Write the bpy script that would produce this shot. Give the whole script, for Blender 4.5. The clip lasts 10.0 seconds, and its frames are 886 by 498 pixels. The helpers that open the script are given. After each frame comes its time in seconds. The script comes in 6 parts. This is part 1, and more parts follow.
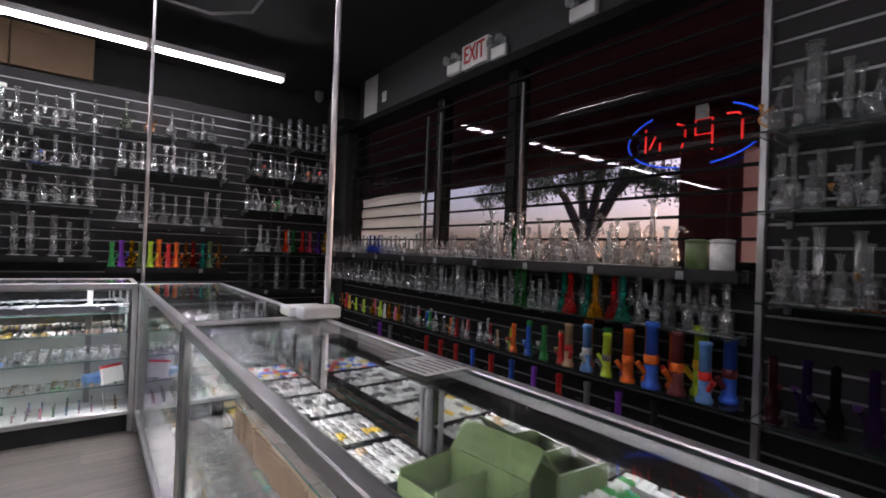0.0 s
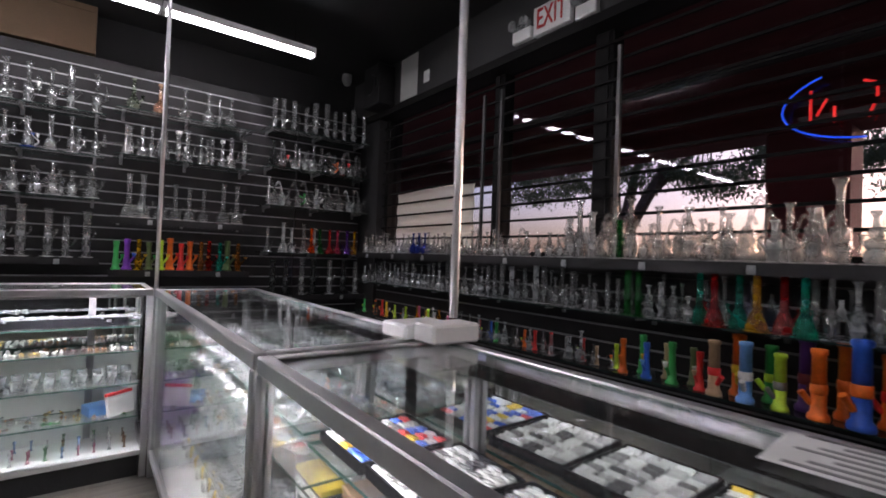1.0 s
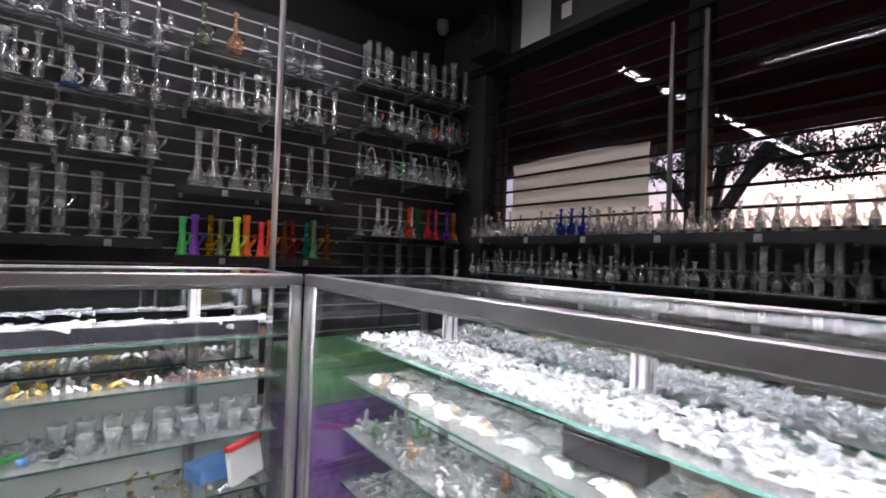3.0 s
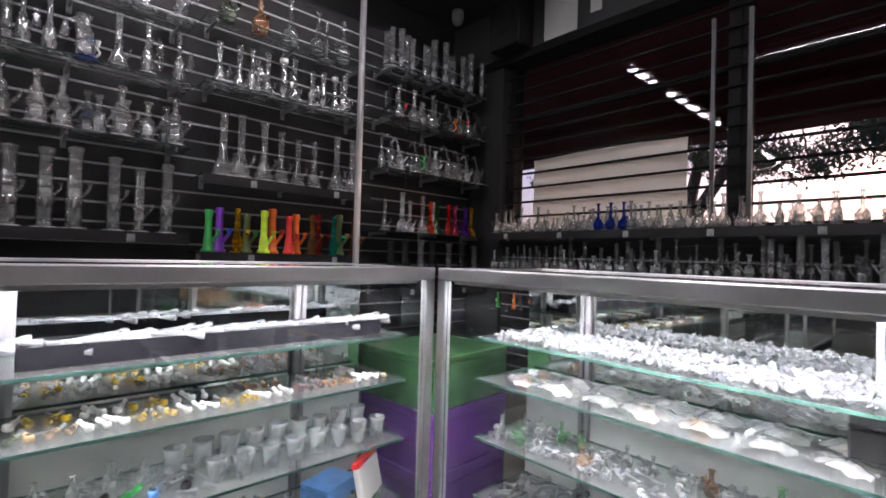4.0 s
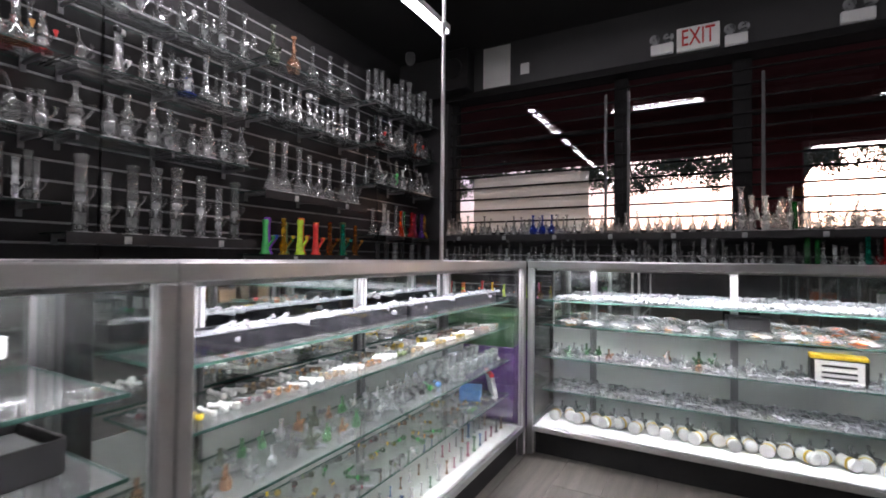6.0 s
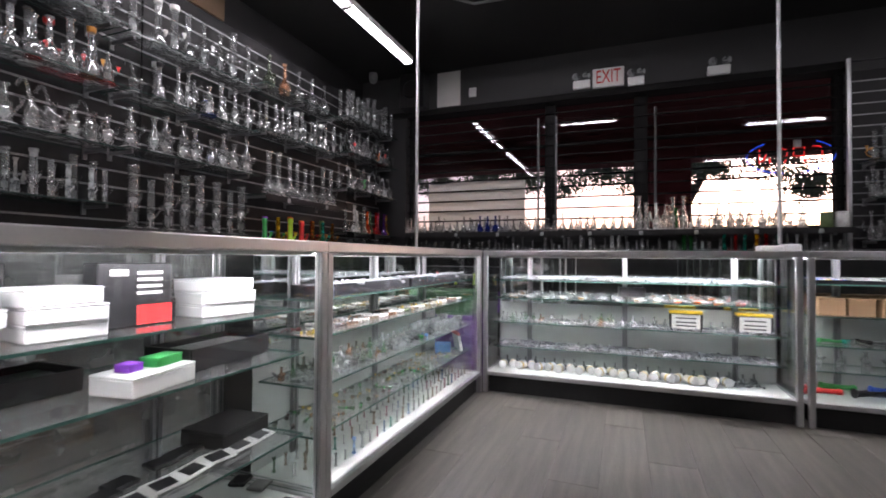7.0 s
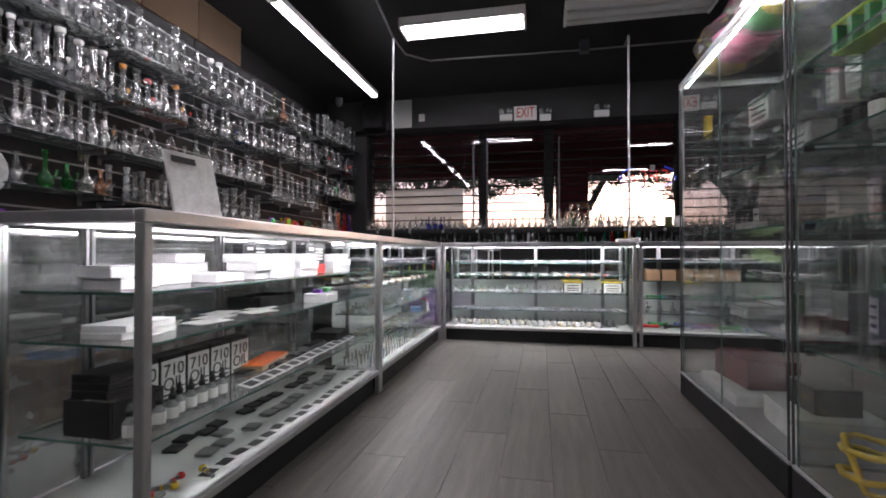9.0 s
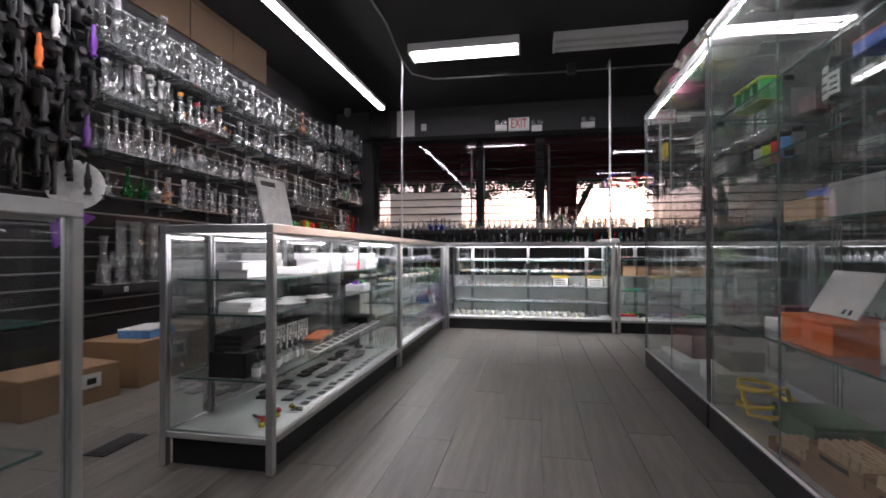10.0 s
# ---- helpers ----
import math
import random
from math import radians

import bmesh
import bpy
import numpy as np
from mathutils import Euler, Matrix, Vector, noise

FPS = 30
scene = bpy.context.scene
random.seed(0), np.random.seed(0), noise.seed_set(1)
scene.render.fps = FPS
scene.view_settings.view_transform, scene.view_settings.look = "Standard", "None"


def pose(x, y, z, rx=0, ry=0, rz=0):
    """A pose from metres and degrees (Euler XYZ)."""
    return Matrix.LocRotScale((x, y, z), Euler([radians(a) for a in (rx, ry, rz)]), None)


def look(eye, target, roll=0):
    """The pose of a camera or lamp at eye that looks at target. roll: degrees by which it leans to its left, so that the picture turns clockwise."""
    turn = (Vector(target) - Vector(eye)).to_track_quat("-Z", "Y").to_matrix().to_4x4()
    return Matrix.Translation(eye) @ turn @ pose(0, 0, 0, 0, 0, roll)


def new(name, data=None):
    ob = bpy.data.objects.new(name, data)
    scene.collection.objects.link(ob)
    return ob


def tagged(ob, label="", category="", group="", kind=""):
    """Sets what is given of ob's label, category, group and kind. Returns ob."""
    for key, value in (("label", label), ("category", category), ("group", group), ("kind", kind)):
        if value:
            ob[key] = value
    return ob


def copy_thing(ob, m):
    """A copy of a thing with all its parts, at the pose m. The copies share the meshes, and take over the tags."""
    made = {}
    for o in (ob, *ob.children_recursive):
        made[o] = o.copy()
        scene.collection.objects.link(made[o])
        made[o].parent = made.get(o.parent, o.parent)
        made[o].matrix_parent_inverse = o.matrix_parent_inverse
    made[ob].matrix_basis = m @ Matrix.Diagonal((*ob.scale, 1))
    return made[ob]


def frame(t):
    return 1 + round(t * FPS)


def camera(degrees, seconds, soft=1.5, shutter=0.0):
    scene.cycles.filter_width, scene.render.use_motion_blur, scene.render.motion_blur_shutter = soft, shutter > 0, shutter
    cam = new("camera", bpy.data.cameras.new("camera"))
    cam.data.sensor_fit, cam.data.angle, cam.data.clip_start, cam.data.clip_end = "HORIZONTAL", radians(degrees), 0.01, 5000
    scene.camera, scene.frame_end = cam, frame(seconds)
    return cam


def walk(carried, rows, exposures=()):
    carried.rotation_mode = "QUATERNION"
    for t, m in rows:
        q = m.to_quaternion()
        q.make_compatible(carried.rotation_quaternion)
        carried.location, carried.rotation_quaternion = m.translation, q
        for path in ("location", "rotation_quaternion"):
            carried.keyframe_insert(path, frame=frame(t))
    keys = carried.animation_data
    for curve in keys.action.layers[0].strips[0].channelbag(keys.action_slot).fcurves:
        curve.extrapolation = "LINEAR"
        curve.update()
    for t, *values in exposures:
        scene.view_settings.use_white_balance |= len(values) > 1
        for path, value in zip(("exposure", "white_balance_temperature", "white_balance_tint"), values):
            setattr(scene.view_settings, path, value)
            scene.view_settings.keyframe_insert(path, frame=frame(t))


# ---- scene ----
cam = camera(87.1, 10.0, soft=1.7, shutter=0.25)
PATH = [
    (0, (0.402, 0.38, 1.238), (1.604, 1.979, 1.256), 2.2),
    (0.5, (0.402, 0.776, 1.206), (1.614, 2.366, 1.241), 2.07),
    (1, (0.372, 1.171, 1.18), (1.581, 2.763, 1.219), 2.1),
    (1.5, (0.341, 1.523, 1.132), (1.543, 3.121, 1.165), 2.1),
    (2, (0.283, 1.856, 1.055), (1.480, 3.457, 1.093), 2.15),
    (2.5, (0.206, 2.216, 1.041), (1.399, 3.821, 1.071), 2.15),
    (3, (0.117, 2.564, 1.036), (1.317, 4.164, 1.069), 2.07),
    (3.2, (0.066, 2.680, 1.030), (1.274, 4.273, 1.062), 2.02),
    (4.3, (-0.398, 3.09, 0.982), (1.043, 4.476, 1.023), 1.3),
    (4.5, (-0.521, 3.135, 0.976), (0.987, 4.449, 1.02), 1.0),
    (5, (-0.87, 3.236, 0.97), (0.785, 4.357, 1.025), 0.7),
    (5.5, (-1.206, 3.241, 0.974), (0.504, 4.278, 1.022), 0.6),
    (5.7, (-1.367, 3.249, 0.977), (0.357, 4.262, 1.022), 0.6),
    (6.8, (-2.294, 3.143, 0.939), (-0.452, 3.922, 0.971), 0.5),
    (7, (-2.443, 3.106, 0.915), (-0.578, 3.827, 0.952), 0.4),
    (7.5, (-2.813, 3.054, 0.874), (-0.89, 3.605, 0.909), 0.0),
    (8, (-3.174, 3.043, 0.862), (-1.233, 3.524, 0.894), 0.0),
    (8.5, (-3.523, 3.036, 0.834), (-1.571, 3.473, 0.862), -0.0),
    (9, (-3.893, 3.041, 0.847), (-1.936, 3.453, 0.871), 0.0),
    (9.5, (-4.206, 3.021, 0.852), (-2.246, 3.419, 0.869), -0.0),
    (10, (-4.532, 3.034, 0.853), (-2.569, 3.415, 0.869), -0.0),
]
walk(cam, [(t, look(eye, target, roll)) for t, eye, target, roll in PATH], exposures=[(0, 0.57), (4, 0.65), (10, 0.74)])
scene.cycles.transparent_max_bounces = 40

# ---- world and daylight ----
world = bpy.data.worlds.new("dusk_sky")
scene.world = world
world.use_nodes = True
wn = world.node_tree.nodes
sky = wn.new("ShaderNodeTexSky")
sky.sky_type = "NISHITA"
sky.sun_disc = False
sky.sun_elevation, sky.sun_rotation = radians(14), radians(110)
sky.air_density, sky.dust_density, sky.ozone_density = 0.8, 5.0, 2.5
wn["Background"].inputs["Strength"].default_value = 0.2
tinge = wn.new("ShaderNodeMix")
tinge.data_type, tinge.blend_type = "RGBA", "MULTIPLY"
tinge.inputs["Factor"].default_value = 1.0
tinge.inputs["B"].default_value = (1.3, 0.98, 1.05, 1)
world.node_tree.links.new(sky.outputs["Color"], tinge.inputs["A"])
world.node_tree.links.new(tinge.outputs["Result"], wn["Background"].inputs["Color"])
sun = new("sun", bpy.data.lights.new("sun", "SUN"))
sun.data.energy, sun.data.angle, sun.data.color = 0.6, radians(10), (1.0, 0.86, 0.72)
sun.matrix_basis = look((20, -8, 4), (0, 0, 0))

TUBE_POWER = 32.0
LED_POWER = 210.0


# ---- materials ----
def material(name, color, rough=0.5, metal=0.0, vary=0.15, scale=8.0, bump=0.05, fine=90.0, stretch=(1, 1, 1), spread=0.0, coat=0.0):
    """A solid surface: base colour with large stains and fine grain, slight relief, and a small change from piece to piece."""
    m = bpy.data.materials.new(name)
    m.use_nodes = True
    n, l = m.node_tree.nodes, m.node_tree.links
    b = n["Principled BSDF"]
    b.inputs["Metallic"].default_value = metal
    b.inputs["Coat Weight"].default_value = coat
    co = n.new("ShaderNodeTexCoord")
    mp = n.new("ShaderNodeMapping")
    mp.inputs["Scale"].default_value = stretch
    l.new(co.outputs["Object"], mp.inputs["Vector"])
    big, small = n.new("ShaderNodeTexNoise"), n.new("ShaderNodeTexNoise")
    for t, s in ((big, scale), (small, fine)):
        t.inputs["Scale"].default_value = s
        t.inputs["Detail"].default_value = 4
        l.new(mp.outputs["Vector"], t.inputs["Vector"])
    add = n.new("ShaderNodeMath")
    add.operation = "MULTIPLY_ADD"
    add.inputs[1].default_value = 0.4
    l.new(small.outputs["Fac"], add.inputs[0])
    l.new(big.outputs["Fac"], add.inputs[2])
    ramp = n.new("ShaderNodeMapRange")
    ramp.inputs["From Min"].default_value, ramp.inputs["From Max"].default_value = 0.4, 1.0
    ramp.inputs["To Min"].default_value, ramp.inputs["To Max"].default_value = 1 - vary, 1 + vary
    l.new(add.outputs[0], ramp.inputs["Value"])
    value = ramp.outputs[0]
    if spread:
        info, r2, mul = n.new("ShaderNodeObjectInfo"), n.new("ShaderNodeMapRange"), n.new("ShaderNodeMath")
        r2.inputs["To Min"].default_value, r2.inputs["To Max"].default_value = 1 - spread, 1 + spread
        mul.operation = "MULTIPLY"
        l.new(info.outputs["Random"], r2.inputs["Value"])
        l.new(r2.outputs[0], mul.inputs[0])
        l.new(value, mul.inputs[1])
        value = mul.outputs[0]
    vec = n.new("ShaderNodeVectorMath")
    vec.operation = "SCALE"
    vec.inputs[0].default_value = color
    l.new(value, vec.inputs["Scale"])
    l.new(vec.outputs[0], b.inputs["Base Color"])
    rr = n.new("ShaderNodeMapRange")
    rr.inputs["To Min"].default_value, rr.inputs["To Max"].default_value = max(rough - 0.1, 0.02), min(rough + 0.12, 1)
    l.new(big.outputs["Fac"], rr.inputs["Value"])
    l.new(rr.outputs[0], b.inputs["Roughness"])
    if bump:
        bp = n.new("ShaderNodeBump")
        bp.inputs["Strength"].default_value = bump
        bp.inputs["Distance"].default_value = 0.01
        l.new(small.outputs["Fac"], bp.inputs["Height"])
        l.new(bp.outputs[0], b.inputs["Normal"])
    return m


def clear(name, tint, gloss=0.02, ior=1.45, milk=0.0, boost=1.0, milk_color=(0.9, 0.92, 0.92)):
    """Thin glass: light goes through tinted, and is mirrored more at grazing angles; milk is the share of dusty,
    frosted or painted hazy surface.
    """
    m = bpy.data.materials.new(name)
    m.use_nodes = True
    n, l = m.node_tree.nodes, m.node_tree.links
    n.remove(n["Principled BSDF"])
    tr, gl, fr, mix = n.new("ShaderNodeBsdfTransparent"), n.new("ShaderNodeBsdfGlossy"), n.new("ShaderNodeLayerWeight"), n.new("ShaderNodeMixShader")
    tr.inputs["Color"].default_value = (*tint, 1)
    gl.inputs["Roughness"].default_value = gloss
    fr.inputs["Blend"].default_value = 0.5
    power, up = n.new("ShaderNodeMath"), n.new("ShaderNodeMath")
    power.operation = "POWER"
    power.inputs[1].default_value = 5.0 / boost
    base = ((ior - 1) / (ior + 1)) ** 2
    up.operation, up.use_clamp = "MULTIPLY_ADD", True
    up.inputs[1].default_value, up.inputs[2].default_value = 1 - base, base
    l.new(fr.outputs["Facing"], power.inputs[0])
    l.new(power.outputs[0], up.inputs[0])
    l.new(up.outputs[0], mix.inputs[0])
    if milk:
        di, mm, nz, mr = n.new("ShaderNodeBsdfTranslucent"), n.new("ShaderNodeMixShader"), n.new("ShaderNodeTexNoise"), n.new("ShaderNodeMapRange")
        d2, dm = n.new("ShaderNodeBsdfDiffuse"), n.new("ShaderNodeMixShader")
        di.inputs["Color"].default_value = d2.inputs["Color"].default_value = (*milk_color, 1)
        l.new(d2.outputs[0], dm.inputs[1])
        l.new(di.outputs[0], dm.inputs[2])
        nz.inputs["Scale"].default_value = 14
        mr.inputs["From Min"].default_value, mr.inputs["From Max"].default_value = 0.3, 0.7
        mr.inputs["To Min"].default_value, mr.inputs["To Max"].default_value = milk * 0.4, milk * 1.6
        co = n.new("ShaderNodeTexCoord")
        l.new(co.outputs["Object"], nz.inputs["Vector"])
        l.new(nz.outputs["Fac"], mr.inputs["Value"])
        l.new(mr.outputs[0], mm.inputs[0])
        l.new(tr.outputs[0], mm.inputs[1])
        l.new(dm.outputs[0], mm.inputs[2])
        l.new(mm.outputs[0], mix.inputs[1])
    else:
        l.new(tr.outputs[0], mix.inputs[1])
    l.new(gl.outputs[0], mix.inputs[2])
    l.new(mix.outputs[0], n["Material Output"].inputs["Surface"])
    return m


def glow(name, color, power):
    m = bpy.data.materials.new(name)
    m.use_nodes = True
    b = m.node_tree.nodes["Principled BSDF"]
    b.inputs["Base Color"].default_value = (*color, 1)
    b.inputs["Emission Color"].default_value = (*color, 1)
    b.inputs["Emission Strength"].default_value = power
    return m


ALU = material("brushed_aluminium", (0.62, 0.62, 0.63), 0.34, 0.85, 0.1, 6, 0.03, 160, (1, 1, 1))
CHROME = material("chrome", (0.75, 0.75, 0.77), 0.12, 1.0, 0.05, 10, 0.0)
BLACK = material("black_laminate", (0.023, 0.0225, 0.0235), 0.45, 0, 0.3, 5, 0.04)
SLAT = material("charcoal_slat_board", (0.016, 0.015, 0.016), 0.5, 0, 0.25, 4, 0.04, 70, spread=0.12)
GROOVE = material("slat_groove_metal", (0.24, 0.24, 0.245), 0.45, 0.6, 0.15, 6, 0.0)
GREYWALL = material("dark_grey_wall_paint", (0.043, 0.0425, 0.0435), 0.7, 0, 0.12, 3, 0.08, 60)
BLACKWALL = material("black_wall_paint", (0.013, 0.0125, 0.0135), 0.75, 0, 0.2, 3, 0.08, 60)
CEIL = material("black_ceiling_paint", (0.016, 0.0155, 0.016), 0.8, 0, 0.3, 2, 0.1, 40)
PLANK = material("grey_wood_plank", (0.135, 0.125, 0.11), 0.42, 0, 0.46, 3.0, 0.06, 40, (0.6, 9, 1), spread=0.16)
GROUT = material("dark_floor_joint", (0.1, 0.094, 0.085), 0.8, 0, 0.2, 6, 0.1)
TOWEREDGE = material("pale_glass_edge", (0.22, 0.28, 0.26), 0.25, 0, 0.2, 30, 0.0)
RAILGREY = material("grey_shelf_rail", (0.3, 0.3, 0.31), 0.45, 0.6, 0.1, 20, 0.0)
UPRIGHT = material("dull_grey_upright", (0.07, 0.07, 0.072), 0.5, 0.4, 0.15, 10, 0.0)
TRAYBLACK = material("matt_black_tray", (0.006, 0.006, 0.008), 0.8, 0, 0.3, 12, 0.05)
TRAYBLACK.node_tree.nodes["Principled BSDF"].inputs["Specular IOR Level"].default_value = 0.1
BOARD = material("pale_back_board", (0.62, 0.645, 0.625), 0.4, 0, 0.14, 3, 0.03)
# the milk here paints the pale haze of reflected case light onto the doors
DOORPANE = clear("hazed_door_pane", (0.8, 0.815, 0.81), 0.02, 3.0, 0.24, 1.0, (0.72, 0.75, 0.73))
MIRROR = material("mirror_glass", (0.84, 0.87, 0.86), 0.03, 1.0, 0.04, 3, 0.0)
mb = MIRROR.node_tree.nodes["Principled BSDF"]
MIRROR.node_tree.links.remove(mb.inputs["Roughness"].links[0])
mb.inputs["Roughness"].default_value = 0.015
CASEGLASS = clear("dusty_shelf_pane", (0.92, 0.935, 0.93), 0.02, 1.5, 0.09)
TOWERPANE = clear("tower_pane", (0.94, 0.95, 0.946), 0.015, 1.65, 0.026)
PANE = clear("clear_pane", (0.965, 0.97, 0.968), 0.015, 1.42)
TOPPANE = clear("counter_pane", (0.925, 0.935, 0.932), 0.03, 1.5, 0.02)
SHELFGLASS = clear("shelf_pane", (0.93, 0.945, 0.94), 0.02, 1.45, 0.02)
DARKEDGE = material("dark_glass_edge", (0.03, 0.045, 0.042), 0.2, 0, 0.2, 30, 0.0)
EDGE = material("green_glass_edge", (0.05, 0.12, 0.10), 0.2, 0, 0.2, 30, 0.0)
WINDOWGLASS = clear("window_pane", (0.86, 0.86, 0.88), 0.01, 1.5)
WATERGLASS = clear("clear_blown_glass", (0.91, 0.915, 0.915), 0.03, 1.85, 0.1, 2.2)
PERCGLASS = clear("milky_inner_glass", (0.8, 0.82, 0.83), 0.1, 1.6, 0.5, 1.5)
RUBBER = material("glossy_black_rubber", (0.006, 0.006, 0.0065), 0.3, 0, 0.2, 12, 0.1)
FOOTGLASS = clear("thick_glass_foot", (0.86, 0.87, 0.87), 0.05, 1.9, 0.3, 2.0)
FROST = clear("frosted_glass", (0.84, 0.86, 0.87), 0.16, 1.5, 0.3, 1.4)
SMOKE = clear("smoky_glass", (0.5, 0.52, 0.52), 0.06, 1.5, 0.05, 1.3)
CLOTH = bpy.data.materials.new("white_banner_cloth")
CLOTH.use_nodes = True
cn = CLOTH.node_tree.nodes
cn.remove(cn["Principled BSDF"])
cd, ct, cm = cn.new("ShaderNodeBsdfDiffuse"), cn.new("ShaderNodeBsdfTranslucent"), cn.new("ShaderNodeMixShader")
cd.inputs["Color"].default_value = ct.inputs["Color"].default_value = (0.8, 0.8, 0.78, 1)
cm.inputs[0].default_value = 0.55
CLOTH.node_tree.links.new(cd.outputs[0], cm.inputs[1])
CLOTH.node_tree.links.new(ct.outputs[0], cm.inputs[2])
CLOTH.node_tree.links.new(cm.outputs[0], cn["Material Output"].inputs["Surface"])
WHITE = material("white_board", (0.78, 0.78, 0.77), 0.5, 0, 0.06, 6, 0.03)
PAPER = material("white_paper", (0.72, 0.72, 0.7), 0.8, 0, 0.08, 5, 0.05)
FRAMEPAINT = material("black_window_frame", (0.012, 0.0118, 0.012), 0.75, 0.0, 0.25, 8, 0.04)
BARPAINT = material("flat_black_steel", (0.011, 0.0105, 0.0105), 0.9, 0, 0.2, 8, 0.02)
for m in (SLAT, BLACK):
    m.node_tree.nodes["Principled BSDF"].inputs["Specular IOR Level"].default_value = 0.25
for m in (FRAMEPAINT, BARPAINT):
    m.node_tree.nodes["Principled BSDF"].inputs["Specular IOR Level"].default_value = 0.12
MAROON = material("maroon_stucco", (0.085, 0.012, 0.016), 0.85, 0, 0.2, 3, 0.25, 50)
ASPHALT = material("asphalt", (0.05, 0.05, 0.05), 0.9, 0, 0.2, 0.8, 0.3, 40)
BARK = material("bark", (0.07, 0.05, 0.04), 0.9, 0, 0.3, 5, 0.6, 30)
LEAF = material("leaf", (0.05, 0.075, 0.03), 0.6, 0, 0.35, 3, 0.0)
# kraft board darkened in colour for the shade above the strip lights
SHADEDKRAFT = material("shaded_kraft_board", (0.13, 0.085, 0.05), 0.85, 0, 0.12, 5, 0.06, 80)
CARD = material("brown_cardboard", (0.3, 0.185, 0.1), 0.8, 0, 0.1, 5, 0.06, 80, spread=0.1)
TUBE = glow("fluorescent_tube", (0.995, 0.93, 1.0), TUBE_POWER)
STRIPTUBE = glow("strip_tube", (0.995, 0.935, 1.0), 19.5)
HUNGTUBE = glow("hung_tube", (0.995, 0.93, 1.0), 20.0)
STANDARD = material("grey_shelf_standard", (0.16, 0.16, 0.165), 0.5, 0.5, 0.1, 20, 0.0)
LED = glow("led_strip", (0.985, 0.935, 1.0), LED_POWER)
REDNEON = glow("red_neon", (1.0, 0.03, 0.03), 0.3)
BLUENEON = glow("blue_neon", (0.02, 0.1, 1.0), 0.35)
OFFTUBE = material("unlit_tube", (0.6, 0.6, 0.58), 0.3, 0, 0.05)

HUES = {
    "orange": (0.85, 0.17, 0.02), "lime": (0.5, 0.75, 0.05), "red": (0.65, 0.03, 0.03), "purple": (0.2, 0.04, 0.45), "yellow": (0.75, 0.5, 0.03),
    "teal": (0.02, 0.52, 0.4), "green": (0.04, 0.35, 0.08), "blue": (0.03, 0.12, 0.6), "pink": (0.75, 0.15, 0.3), "black": (0.015, 0.015, 0.017),
    "amber": (0.5, 0.22, 0.04), "sky": (0.15, 0.35, 0.75), "white": (0.75, 0.75, 0.73), "grey": (0.2, 0.2, 0.2), "maroon": (0.14, 0.02, 0.025), "moss": (0.03, 0.1, 0.035), "charcoal": (0.05, 0.05, 0.055), "plum": (0.1, 0.03, 0.2), "tan": (0.5, 0.35, 0.2), "olive": (0.11, 0.16, 0.06), "silver": (0.42, 0.42, 0.41)}
SOLID = {k: material(k + "_plastic", c, 0.42, 0, 0.24, 22, 0.03) for k, c in HUES.items()}
PASTEL = {k: clear(k + "_pale_glass", tuple(0.62 + 0.33 * min(x * 1.4, 1) for x in c), 0.05, 1.6, 0.32, 1.4, tuple(0.3 + 0.7 * min(x * 1.4, 1) for x in c)) for k, c in HUES.items()}
TINTED = {k: clear(k + "_glass", tuple(min(0.15 + x * 1.05, 0.95) for x in c), 0.06, 1.5, 0.3, 1.2, c) for k, c in HUES.items()}


# ---- mesh tools ----
def box(bm, x0, x1, y0, y1, z0, z1, bevel=0.0):
    r = bmesh.ops.create_cube(bm, size=1)
    for v in r["verts"]:
        v.co = Vector(((x0 + x1) / 2 + v.co.x * (x1 - x0), (y0 + y1) / 2 + v.co.y * (y1 - y0), (z0 + z1) / 2 + v.co.z * (z1 - z0)))
    if bevel:
        edges = {e for v in r["verts"] for e in v.link_edges}
        bmesh.ops.bevel(bm, geom=list(edges), offset=bevel, segments=1, affect="EDGES")
    return r["verts"]


def boxes(*dims, bevel=0.0):
    bm = bmesh.new()
    for d in dims:
        box(bm, *d, bevel=bevel)
    return bm


def rod(bm, a, b, r0, r1=None, seg=8):
    a, b = Vector(a), Vector(b)
    r1 = r0 if r1 is None else r1
    q = (b - a).to_track_quat("Z", "Y").to_matrix().to_4x4()
    m = Matrix.Translation((a + b) / 2) @ q
    bmesh.ops.create_cone(bm, cap_ends=True, segments=seg, radius1=r0, radius2=r1, depth=(b - a).length, matrix=m)


def pipe(bm, pts, r, seg=8):
    """One swept tube along the points, with closed ends."""
    pts = [Vector(p) for p in pts]
    rings = []
    for k, p in enumerate(pts):
        way = (pts[min(k + 1, len(pts) - 1)] - pts[max(k - 1, 0)]).normalized()
        side = way.cross(Vector((0.37, 0.81, 0.45))).normalized()
        up = way.cross(side)
        rings.append([bm.verts.new(p + r * (math.cos(a) * side + math.sin(a) * up)) for a in [2 * math.pi * j / seg for j in range(seg)]])
    for a, b in zip(rings, rings[1:]):
        for j in range(seg):
            bm.faces.new((a[j], a[(j + 1) % seg], b[(j + 1) % seg], b[j])).smooth = True
    bm.faces.new(list(reversed(rings[0])))
    bm.faces.new(rings[-1])


